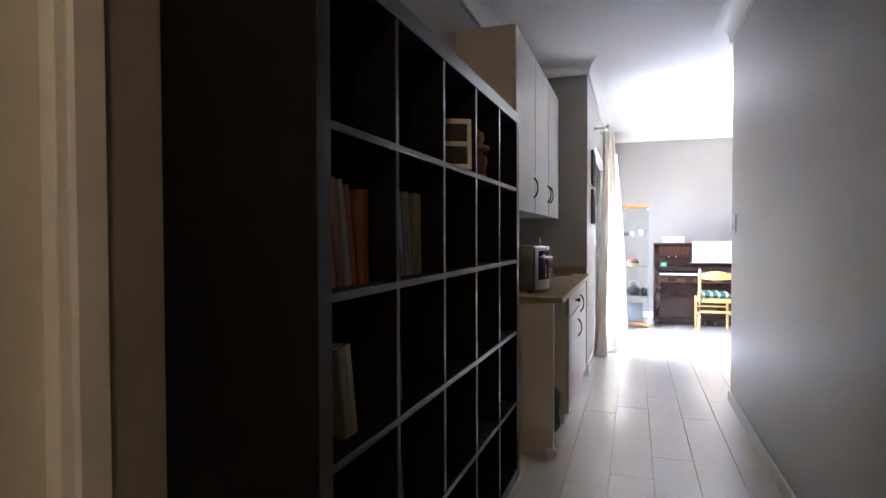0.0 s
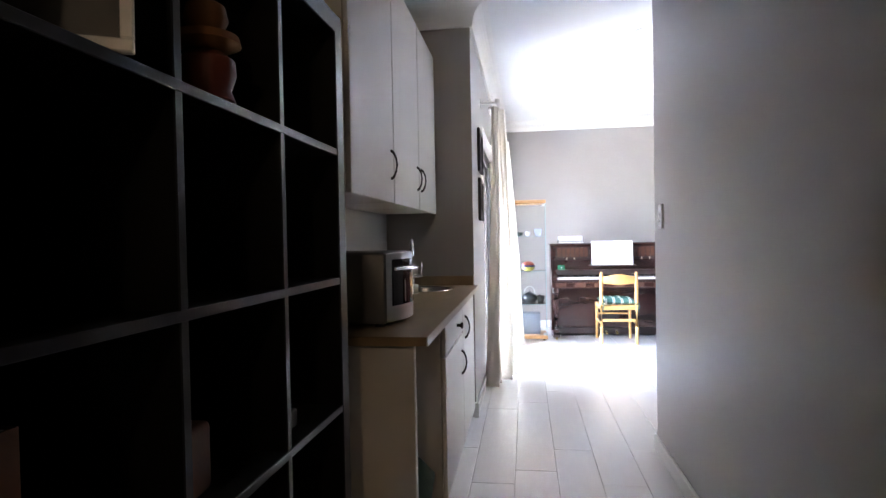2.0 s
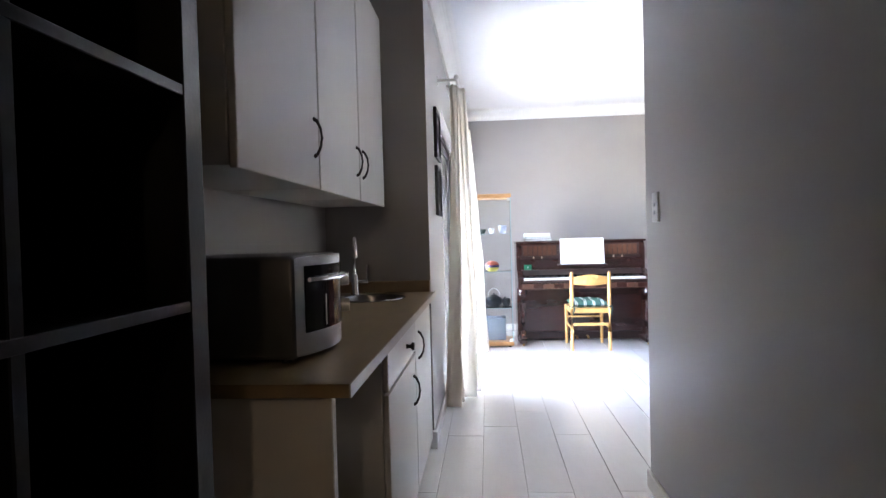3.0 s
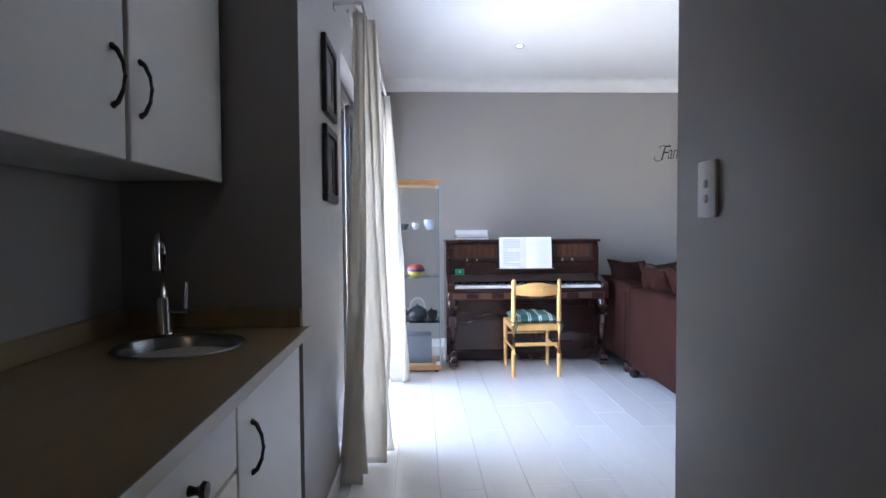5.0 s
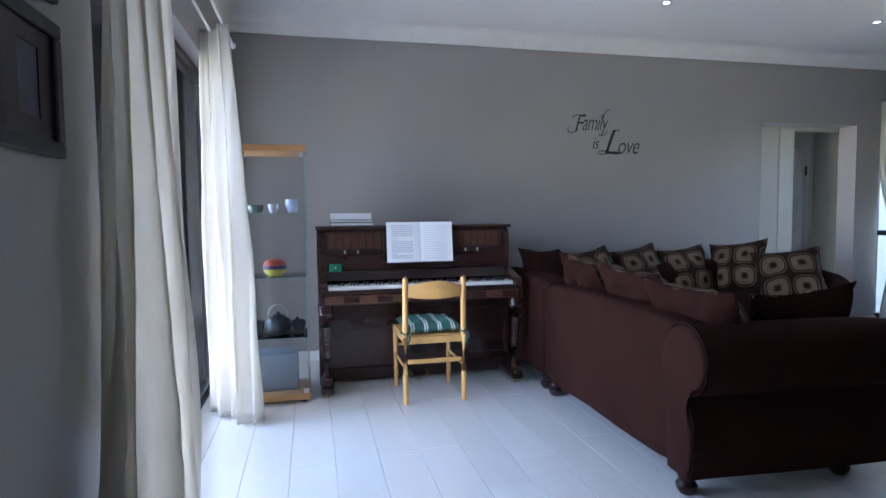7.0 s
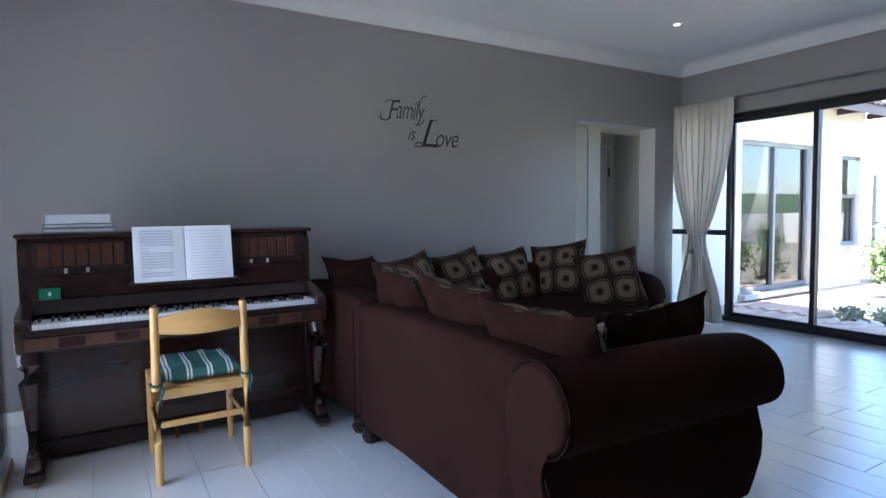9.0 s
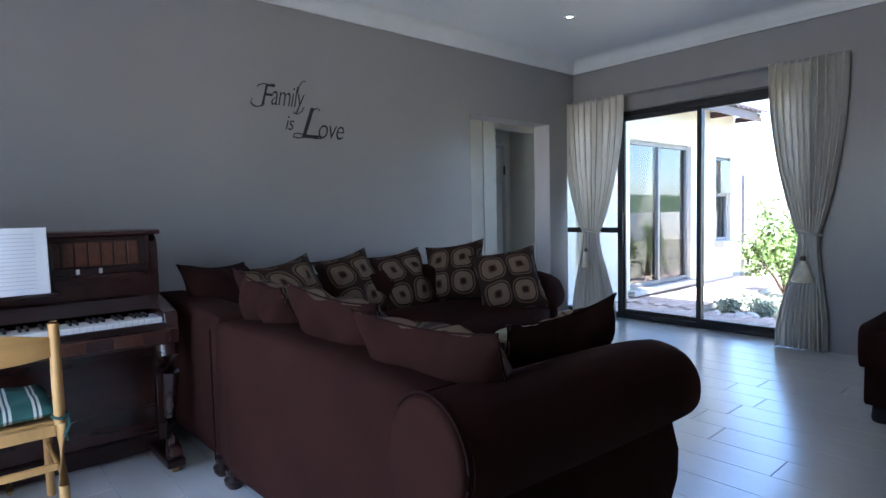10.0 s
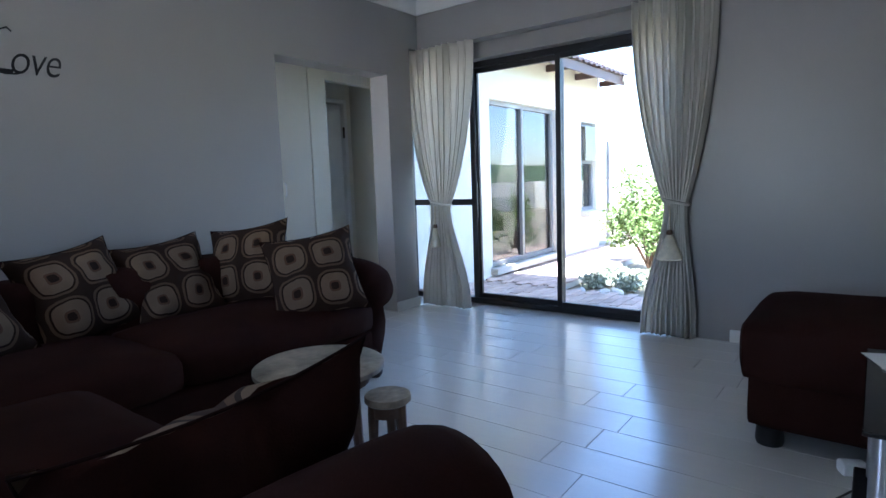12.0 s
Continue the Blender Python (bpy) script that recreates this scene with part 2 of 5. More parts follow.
def lathe(bm, prof, at=(0, 0, 0), seg=24):
    """Turn a profile of (radius, height) about the upright axis at that place."""
    rings = []
    for r, z in prof:
        if r < 1e-5:
            rings.append([bm.verts.new((at[0], at[1], at[2] + z))])
        else:
            rings.append([bm.verts.new((at[0] + r * math.cos(2 * math.pi * k / seg), at[1] + r * math.sin(2 * math.pi * k / seg), at[2] + z)) for k in range(seg)])
    for a, b in zip(rings, rings[1:]):
        for k in range(seg):
            j = (k + 1) % seg
            if len(a) == 1 and len(b) > 1:
                bm.faces.new((a[0], b[j], b[k]))
            elif len(b) == 1 and len(a) > 1:
                bm.faces.new((a[k], a[j], b[0]))
            elif len(a) > 1:
                bm.faces.new((a[k], a[j], b[j], b[k]))
    return bm


def prism(bm, pts, axis, a, b, bev=0.0):
    """Draw an outline out along an axis from a to b. pts hold the two other coordinates in x, y, z order."""
    def at(p, v):
        q = list(p)
        q.insert(axis, v)
        return q
    lo = [bm.verts.new(at(p, a)) for p in pts]
    hi = [bm.verts.new(at(p, b)) for p in pts]
    n = len(pts)
    faces = [bm.faces.new(lo), bm.faces.new(hi[::-1])]
    for k in range(n):
        faces.append(bm.faces.new((lo[k], lo[(k + 1) % n], hi[(k + 1) % n], hi[k])))
    if bev:
        rim = [e for f in faces[:2] for e in f.edges]
        bmesh.ops.bevel(bm, geom=rim, offset=bev, segments=3, affect="EDGES", profile=0.5, clamp_overlap=True)
    return bm


def tube(bm, pts, r, seg=8, closed=False):
    pts = [Vector(p) for p in pts]
    rings, n = [], len(pts)
    for i, p in enumerate(pts):
        a = pts[i - 1] if (i or closed) else p
        b = pts[(i + 1) % n] if (i < n - 1 or closed) else p
        d = (b - a).normalized()
        q = d.to_track_quat("Z", "Y")
        rr = r[i] if isinstance(r, (list, tuple)) else r
        rings.append([bm.verts.new(p + q @ Vector((rr * math.cos(2 * math.pi * k / seg), rr * math.sin(2 * math.pi * k / seg), 0))) for k in range(seg)])
    for i in range(n if closed else n - 1):
        a, b = rings[i], rings[(i + 1) % n]
        for k in range(seg):
            bm.faces.new((a[k], a[(k + 1) % seg], b[(k + 1) % seg], b[k]))
    if not closed:
        bm.faces.new(rings[0][::-1])
        bm.faces.new(rings[-1])
    return bm


def arc(c, r, a0, a1, n):
    return [(c[0] + r * math.cos(radians(a0 + (a1 - a0) * k / n)), c[1] + r * math.sin(radians(a0 + (a1 - a0) * k / n))) for k in range(n + 1)]


def mesh_of(name, bm, mat, smooth=False):
    me = bpy.data.meshes.new(name)
    bmesh.ops.recalc_face_normals(bm, faces=bm.faces[:])
    bm.to_mesh(me)
    bm.free()
    me.materials.append(mat)
    if smooth:
        me.shade_smooth()
        me.set_sharp_from_angle(angle=radians(smooth if smooth > 1 else 40))
    return me


def part(name, bm, mat, parent, label="", smooth=False, m=None):
    ob = new(name, mesh_of(name, bm, mat, smooth))
    ob.parent = parent
    if m is not None:
        ob.matrix_basis = m
    return tagged(ob, label)


def thing(name, label, category, m=None, group=""):
    ob = new(name)
    ob.empty_display_size = 0.1
    if m is not None:
        ob.matrix_basis = m
    return tagged(ob, label, category, group)


def solo(name, bm, mat, label, category, m=None, smooth=False, group="", kind=""):
    ob = new(name, mesh_of(name, bm, mat, smooth))
    if m is not None:
        ob.matrix_basis = m
    return tagged(ob, label, category, group, kind)


def B():
    return bmesh.new()


def boxes(*spans, bev=0.0):
    bm = B()
    for lo, hi in spans:
        box(bm, lo, hi, bev)
    return bm


# ---- the setting ----
CEIL, COVE, NORTH, EAST, WEST_X, SIDE, OPEN_Y = 2.74, 2.612, 9.61, 6.22, -0.235, 0.828, 5.20


def setting(name, bm, mat, label, category, smooth=False):
    return solo(name, bm, mat, label, category, smooth=smooth, kind="structure")


wall_west = setting("wall_west", boxes(((-1.03, 1.38, 0), (-0.83, 5.70, CEIL)), ((-1.03, 0.49, 2.05), (-0.83, 1.38, CEIL)), ((-1.03, -0.8, 0), (-0.83, 0.49, CEIL))),
        WALL, "grey painted corridor wall behind the shelving", "wall")
setting("wall_west_pier", boxes(((-1.03, 5.70, 0), (WEST_X, 6.0, CEIL))), WALL, "grey painted pier at the corridor's end", "wall")
setting("wall_west_living", boxes(((-0.485, 6.0, 0), (WEST_X, 6.75, CEIL))), WALL, "grey painted wall hung with two dark pictures", "wall")
setting("wall_west_lintel", boxes(((-0.40, 6.75, 2.15), (WEST_X, 9.05, CEIL))), WALL, "grey painted lintel over the curtained glass door", "wall")
setting("wall_west_corner", boxes(((-0.40, 9.05, 0), (WEST_X, 9.81, CEIL))), WALL, "grey painted wall corner behind the display cabinet", "wall")
setting("wall_corridor_east", boxes(((SIDE, -0.8, 0), (SIDE + 0.2, OPEN_Y, CEIL))), WALL, "grey satin painted corridor wall", "wall")
setting("wall_south_living", boxes(((SIDE + 0.2, OPEN_Y - 0.2, 0), (6.6, OPEN_Y, CEIL))), WALL, "plain grey painted living room wall", "wall")
setting("wall_corridor_south", boxes(((-1.03, -1.0, 0), (SIDE + 0.2, -0.8, CEIL))), CREAM, "plain cream wall closing the corridor", "wall")
setting("wall_north", boxes(((WEST_X, NORTH, 0), (4.66, NORTH + 0.2, CEIL)), ((4.66, NORTH, 2.05), (5.80, NORTH + 0.2, CEIL)), ((5.80, NORTH, 0), (6.10, NORTH + 0.2, CEIL)), ((6.10, NORTH, 2.31), (6.6, NORTH + 0.2, CEIL))),
        WALL, "grey painted living room wall with a plain opening", "wall")
setting("wall_east", boxes(((EAST, OPEN_Y, 0), (EAST + 0.38, 7.34, CEIL)), ((EAST, 7.34, 2.31), (EAST + 0.12, 10.0, CEIL)), ((EAST + 0.12, 7.34, 2.175), (EAST + 0.38, 10.0, CEIL))), WALL, "grey painted wall round the sliding glass door", "wall")
ceiling = setting("ceiling", boxes(((-1.1, -1.0, CEIL), (6.75, 12.6, CEIL + 0.12))), WHITE, "smooth white plaster ceiling", "ceiling")
# roof out of view, its west overhang added to keep sun off the floor
setting("sun_block_roof", boxes(((-1.7, -1.2, CEIL + 0.13), (7.05, 9.9, CEIL + 0.22))), ROOFSHEET, "unseen brown roof slab added above the rooms to block sun", "roof")
floor = setting("floor", boxes(((-1.2, -1.0, -0.12), (6.6, 12.6, -0.006))), FLOORBASE, "white washed plank floor with fine dark joints", "floor")
# passage beyond the opening
# the west wall's gap is added out of view to let daylight in
setting("wall_passage_west", boxes(((4.2, 9.75, 0), (4.4, 10.5, 0.9)), ((4.2, 9.75, 2.2), (4.4, 10.5, CEIL)), ((4.2, 10.5, 0), (4.4, 12.6, CEIL))), CREAM, "cream passage wall with an unseen gap added for daylight", "wall")
setting("wall_passage_north", boxes(((4.4, 12.4, 0), (7.6, 12.6, CEIL))), CREAM, "cream wall closing the passage", "wall")
setting("wall_passage_east", boxes(((6.42, 10.0, 0), (6.8, 12.6, CEIL))), CREAM, "pale bright passage wall", "wall")

# cornices: a stepped cove along each wall head
def cove(out):
    return [(0, COVE), (0.018, COVE), (0.022, COVE + 0.02)] + [(0.022 + 0.085 * (1 - math.cos(radians(a))), COVE + 0.02 + 0.105 * math.sin(radians(a))) for a in range(15, 91, 15)] + [(0.125, COVE + 0.128), (0.125, CEIL), (0, CEIL)]


def cornice(across, along, wall, sign, a, b, mitre_a=0, mitre_b=0):
    """a moulding along one axis, its ends mitred round outer corners"""
    bm, rings = B(), []
    for end, mitre in ((a, mitre_a), (b, mitre_b)):
        ring = []
        for p, z in cove(0):
            co = [0.0, 0.0, z]
            co[across], co[along] = wall + sign * p, end + mitre * p
            ring.append(bm.verts.new(co))
        rings.append(ring)
    n = len(rings[0])
    for k in range(n):
        bm.faces.new((rings[0][k], rings[0][(k + 1) % n], rings[1][(k + 1) % n], rings[1][k]))
    bm.faces.new(rings[0])
    bm.faces.new(rings[1])
    bmesh.ops.recalc_face_normals(bm, faces=bm.faces[:])
    setting("cornice", bm, TRIM, "white moulded plaster cornice", "cornice")


def cornice_along_y(x, sign, a, b, mitre_a=0, mitre_b=0):
    cornice(0, 1, x, sign, a, b, mitre_a, mitre_b)


def cornice_along_x(y, sign, a, b, mitre_a=0, mitre_b=0):
    cornice(1, 0, y, sign, a, b, mitre_a, mitre_b)


cornice_along_y(-0.83, 1, -0.8, 5.70)
cornice_along_x(5.70, -1, -0.83, WEST_X, 0, 1)
cornice_along_y(WEST_X, 1, 5.70, NORTH, -1, 0)
cornice_along_y(SIDE, -1, -0.8, OPEN_Y, 0, 1)
cornice_along_x(OPEN_Y, 1, SIDE, EAST, -1, 0)
cornice_along_x(NORTH, -1, WEST_X, EAST)
cornice_along_y(EAST, -1, OPEN_Y, NORTH)


def skirt(lo, hi):
    setting("baseboard", box(B(), lo, hi, 0.006, 2), TRIM, "white painted baseboard", "baseboard")


skirt((SIDE - 0.016, -0.8, 0), (SIDE, OPEN_Y + 0.016, 0.085))
skirt((SIDE, OPEN_Y, 0), (EAST, OPEN_Y + 0.016, 0.085))
skirt((WEST_X, 5.685, 0), (WEST_X + 0.016, 6.75, 0.085))
skirt((WEST_X - 0.02, 5.665, 0), (WEST_X + 0.022, 5.698, 0.10))
skirt((WEST_X, 9.05, 0), (WEST_X + 0.016, NORTH, 0.085))
skirt((WEST_X, NORTH - 0.016, 0), (4.66, NORTH, 0.085))
skirt((5.80, NORTH - 0.016, 0), (6.116, NORTH, 0.085))
skirt((6.10, NORTH, 0), (6.116, NORTH + 0.2, 0.085))
skirt((EAST - 0.016, OPEN_Y, 0), (EAST, 7.0, 0.085))


# ---- corridor ----
def cube_shelf():
    """Open shelving of five by five squares, back to the west wall."""
    t = thing("shelving_unit", "tall black-brown open cube shelving unit, partly filled with books", "shelf", pose(-0.823, 1.585, 0, 0, 0, -1))
    d, w, h, fr, dv = 0.39, 1.88, 1.835, 0.05, 0.018
    px, pz = (w - fr) / 5, (h - fr) / 5
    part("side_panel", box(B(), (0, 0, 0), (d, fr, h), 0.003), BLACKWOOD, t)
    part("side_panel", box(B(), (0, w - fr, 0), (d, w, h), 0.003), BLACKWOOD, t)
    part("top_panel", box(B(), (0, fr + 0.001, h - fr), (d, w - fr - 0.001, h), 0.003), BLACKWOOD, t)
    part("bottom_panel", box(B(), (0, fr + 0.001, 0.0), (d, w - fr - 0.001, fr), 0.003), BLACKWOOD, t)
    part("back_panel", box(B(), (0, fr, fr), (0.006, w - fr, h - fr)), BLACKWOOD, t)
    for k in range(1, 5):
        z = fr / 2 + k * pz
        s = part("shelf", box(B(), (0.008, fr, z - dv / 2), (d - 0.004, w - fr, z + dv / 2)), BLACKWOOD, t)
        part("edging", box(B(), (d - 0.004, fr, z - dv / 2), (d, w - fr, z + dv / 2), 0.001), SHELFEDGE, s)
    for k in range(1, 5):
        y = fr / 2 + k * px
        for j in range(5):
            lo, hi = fr / 2 + j * pz + dv / 2, fr / 2 + (j + 1) * pz - dv / 2
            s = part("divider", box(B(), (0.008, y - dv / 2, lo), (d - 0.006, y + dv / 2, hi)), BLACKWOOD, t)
            part("edging", box(B(), (d - 0.006, y - dv / 2, lo), (d - 0.002, y + dv / 2, hi)), SHELFEDGE, s)
    e = part("front_edging", boxes(((d, 0, 0), (d + 0.002, fr, h)), ((d, w - fr, 0), (d + 0.002, w, h)), ((d, fr, h - fr), (d + 0.002, w - fr, h)), ((d, fr, 0), (d + 0.002, w - fr, fr))), SHELFEDGE, t)
    return fr, px, pz, dv


SHF = cube_shelf()


def cell(col, row):
    """Front-lower corner of a shelf square; columns go along the wall, rows go down from the top."""
    fr, px, pz, dv = SHF
    return 1.585 + fr / 2 + col * px + dv / 2, fr / 2 + (4 - row) * pz + dv / 2


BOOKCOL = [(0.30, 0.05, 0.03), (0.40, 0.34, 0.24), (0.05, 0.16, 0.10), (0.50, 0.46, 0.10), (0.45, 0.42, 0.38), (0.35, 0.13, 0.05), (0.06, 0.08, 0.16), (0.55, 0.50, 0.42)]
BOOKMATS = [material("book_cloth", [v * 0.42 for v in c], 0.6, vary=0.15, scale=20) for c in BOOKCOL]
BOOKNAMES = ["red", "buff", "dark green", "yellow", "pale grey", "rust", "navy", "cream"]


def book(y, z, th, h, dp, c, lean=0.0, x=-0.482):
    """An upright book, its spine to the corridor, leaning along the shelf."""
    t = thing("book", BOOKNAMES[c] + " bound book standing in the black shelving", "book", pose(x, y, z, lean, 0, 0), "books in the shelving")
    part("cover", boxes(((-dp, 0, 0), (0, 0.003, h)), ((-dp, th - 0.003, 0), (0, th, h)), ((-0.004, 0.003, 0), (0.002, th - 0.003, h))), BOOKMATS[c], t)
    part("pages", box(B(), (-dp + 0.004, 0.003, 0.004), (-0.004, th - 0.003, h - 0.004)), PAPER, t)
    return t


def book_row(col, row, start, specs, x=-0.482):
    y0, z = cell(col, row)
    y = y0 + start
    for th, h, c, lean in specs:
        book(y + (h * math.sin(radians(lean)) if lean > 0 else 0), z, th, h, 0.2, c, lean, x)
        y += th / math.cos(radians(lean)) + 0.002


book_row(0, 1, 0.04, [(0.035, 0.25, 5, 10), (0.04, 0.25, 5, 10), (0.03, 0.25, 4, 10), (0.03, 0.24, 0, 10)])
book_row(0, 1, 0.250, [(0.035, 0.235, 5, 0)])
book_row(1, 1, 0.03, [(0.03, 0.25, 2, 9), (0.025, 0.25, 3, 9), (0.03, 0.255, 4, 9), (0.032, 0.245, 1, 9), (0.028, 0.25, 4, 9)])
book_row(1, 1, 0.232, [(0.028, 0.25, 1, 2), (0.026, 0.248, 4, 2)])
book_row(0, 2, 0.12, [(0.03, 0.22, 4, 10), (0.03, 0.22, 7, 10)])
book_row(1, 2, 0.02, [(0.04, 0.19, 0, 0), (0.02, 0.17, 6, 0), (0.03, 0.22, 5, 6)])
book_row(2, 2, 0.02, [(0.03, 0.24, 0, 0), (0.025, 0.20, 6, 0), (0.04, 0.25, 5, 0)])
book_row(1, 3, 0.06, [(0.03, 0.21, 4, 8), (0.03, 0.20, 5, 9)])
book_row(2, 4, 0.06, [(0.03, 0.22, 0, 6), (0.02, 0.2, 5, 8)])


def photo_frame():
    y, z = cell(2, 0)
    t = thing("photo_frame", "white double picture frame with two dark photographs standing in the shelving", "picture frame", pose(-0.55, y + 0.16, z, 0, -4, -62))
    part("frame", boxes(((0, 0, 0), (0.015, 0.165, 0.018)), ((0, 0, 0.082), (0.015, 0.165, 0.1)), ((0, 0, 0.164), (0.015, 0.165, 0.182)), ((0, 0, 0.018), (0.015, 0.016, 0.164)), ((0, 0.149, 0.018), (0.015, 0.165, 0.164)), bev=0.002), TRIM, t)
    part("photograph", box(B(), (0.004, 0.016, 0.018), (0.010, 0.149, 0.082)), BLACK, t, "dark photograph")
    part("photograph", box(B(), (0.004, 0.016, 0.1), (0.010, 0.149, 0.164)), BLACK, t, "dark photograph")


photo_frame()


def carving():
    y, z = cell(3, 0)
    t = thing("carved_ornament", "small red and brown turned wooden ornament in the shelving", "ornament", pose(-0.47, y + 0.16, z))
    part("pot", lathe(B(), [(0, 0), (0.045, 0), (0.05, 0.01), (0.042, 0.03), (0.052, 0.06), (0.05, 0.085), (0.03, 0.10), (0, 0.10)]), material("red_turned_wood", (0.16, 0.035, 0.02), 0.5, vary=0.2), t, smooth=True)
    part("knob", lathe(B(), [(0.03, 0.10), (0.062, 0.115), (0.058, 0.13), (0.03, 0.14), (0.04, 0.16), (0.035, 0.185), (0.012, 0.2), (0, 0.205)]), material("ochre_turned_wood", (0.22, 0.09, 0.03), 0.5, vary=0.2), t, smooth=True)


carving()
for (cl, rw, dx, w, dp, h, k, lab) in ((3, 2, 0.02, 0.13, 0.13, 0.13, 5, "dull red bundle lying in the shelving"), (4, 3, 0.05, 0.16, 0.14, 0.09, 4, "grey box lying in the shelving")):
    y, z = cell(cl, rw)
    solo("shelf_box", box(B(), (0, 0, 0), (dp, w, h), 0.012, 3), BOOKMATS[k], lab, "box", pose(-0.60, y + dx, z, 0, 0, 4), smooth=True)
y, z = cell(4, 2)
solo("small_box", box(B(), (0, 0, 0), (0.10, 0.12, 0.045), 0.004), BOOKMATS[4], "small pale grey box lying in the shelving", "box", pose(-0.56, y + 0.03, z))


def bow_handle(t, y, x, z, length=0.125):
    """An upright bow-shaped handle on a door that faces east."""
    h = length / 2
    p = [(x - 0.001, y, z - h), (x + 0.012, y, z - h + 0.008), (x + 0.024, y, z - h * 0.45), (x + 0.028, y, z), (x + 0.024, y, z + h * 0.45), (x + 0.012, y, z + h - 0.008), (x - 0.001, y, z + h)]
    bm = tube(B(), p, [0.008, 0.0055, 0.0045, 0.0045, 0.0045, 0.0055, 0.008], 8)
    part("handle", bm, IRON, t, "dark bronze bow handle", smooth=True)


def shaker_door(t, lo, hi, handle):
    """A flat cream door with a fine edge, in a plane that faces east."""
    d = part("door", box(B(), lo, hi, 0.004, 2), CABINET, t)
    bow_handle(d, handle[0], hi[0], handle[1])
    return d


def wall_cabinets():
    for k, (a, b, hy) in enumerate(((3.77, 4.42, 4.365), (4.43, 5.04, 4.985), (5.055, 5.65, 5.105))):
        t = thing("wall_cabinet", "cream painted wall cabinet with a bow handle above the sink counter", "cabinet", group="wall cabinets over the counter")
        part("body", box(B(), (-0.828, a, 1.378), (-0.497, b, 2.41), 0.002), CABINET, t)
        shaker_door(t, (-0.495, a + 0.002, 1.371), (-0.475, b - 0.002, 2.41), (hy, 1.54))


wall_cabinets()


def base_units():
    t = thing("base_end_panel", "plain cream end panel carrying the open end of the counter", "panel")
    part("panel", box(B(), (-0.828, 3.735, 0.0), (-0.262, 3.76, 0.857), 0.002), CABINET, t)
    part("edging", box(B(), (-0.262, 3.734, 0.05), (-0.2605, 3.761, 0.857)), TRIM, t, "white edging strip")
    part("foot", box(B(), (-0.305, 3.72, 0.0), (-0.245, 3.77, 0.05), 0.008, 2), TRIM, t)
    t = thing("base_cabinet", "cream base cabinet with a drawer and a door under the counter", "cabinet")
    part("body", box(B(), (-0.828, 4.32, 0.06), (-0.262, 5.01, 0.857), 0.002), CABINET, t)
    part("plinth", box(B(), (-0.828, 4.32, 0.0), (-0.27, 5.01, 0.06)), TRIM, t)
    d = part("drawer", box(B(), (-0.260, 4.325, 0.695), (-0.240, 5.005, 0.848), 0.004, 2), CABINET, t)
    part("knob", lathe(B(), [(0, 0), (0.010, 0), (0.007, 0.012), (0.009, 0.018), (0.017, 0.024), (0.015, 0.032), (0, 0.034)], seg=16), IRON, d, "dark bronze knob", smooth=True, m=pose(-0.240, 4.745, 0.765, 0, 90, 0))
    shaker_door(t, (-0.260, 4.325, 0.065), (-0.240, 5.005, 0.685), (4.925, 0.54))
    t = thing("base_cabinet", "cream base cabinet with one tall door under the sink", "cabinet")
    part("body", box(B(), (-0.828, 5.015, 0.06), (-0.262, 5.68, 0.857), 0.002), CABINET, t)
    part("plinth", box(B(), (-0.828, 5.015, 0.0), (-0.27, 5.68, 0.06)), TRIM, t)
    shaker_door(t, (-0.260, 5.015, 0.065), (-0.240, 5.665, 0.848), (5.115, 0.70))
    # worktop with a round hole for the bowl
    t = thing("worktop", "tan laminate worktop with a low upstand", "worktop", pose(-0.012, 0, -0.021))
    bm = B()
    cx, cy, r, n = -0.50, 5.385, 0.165, 40
    ring = [(cx + r * math.cos(2 * math.pi * k / n), cy + r * math.sin(2 * math.pi * k / n)) for k in range(n)]
    rim = [bm.verts.new((x, y, 0.91)) for x, y in ring]
    out = [bm.verts.new((x, y, 0.91)) for x, y in ((-0.815, 3.695), (-0.20, 3.695), (-0.20, 5.698), (-0.815, 5.698))]
    loops = [bm.edges.new((vs[k], vs[(k + 1) % len(vs)])) for vs in (rim, out) for k in range(len(vs))]
    bmesh.ops.triangle_fill(bm, edges=loops, use_beauty=True, use_dissolve=False)
    ext = bmesh.ops.extrude_face_region(bm, geom=bm.faces[:])
    bmesh.ops.translate(bm, vec=(0, 0, -0.03), verts=[v for v in ext["geom"] if isinstance(v, bmesh.types.BMVert)])
    part("slab", bm, COUNTER, t)
    part("upstand", boxes(((-0.815, 3.695, 0.911), (-0.797, 5.678, 0.975)), ((-0.797, 5.680, 0.911), (-0.225, 5.698, 0.975)), bev=0.003), COUNTER, t)
    part("front_edge", box(B(), (-0.1995, 3.695, 0.8795), (-0.196, 5.735, 0.9105)), material("pale_laminate_edge", (0.42, 0.36, 0.28), 0.4, vary=0.06), t)
    t = thing("sink", "round stainless steel sink set in the worktop", "sink", pose(-0.012, 0, -0.021))
    part("bowl", lathe(B(), [(0.178, 0.913), (0.172, 0.917), (0.160, 0.914), (0.155, 0.90), (0.148, 0.80), (0.11, 0.765), (0.03, 0.76), (0, 0.76)], (cx, cy, 0), 40), material("dark_sink_steel", (0.36, 0.36, 0.37), 0.24, metal=1.0, vary=0.1, scale=10), t, smooth=True)
    part("drain", lathe(B(), [(0.035, 0.762), (0.03, 0.765), (0.0, 0.764)], (cx, cy, 0), 20), CHROME, t, smooth=True)
    t = thing("kitchen_tap", "chrome swan-neck mixer tap behind the sink", "tap", pose(0, 0, -0.021))
    tx, ty = -0.635, 5.565
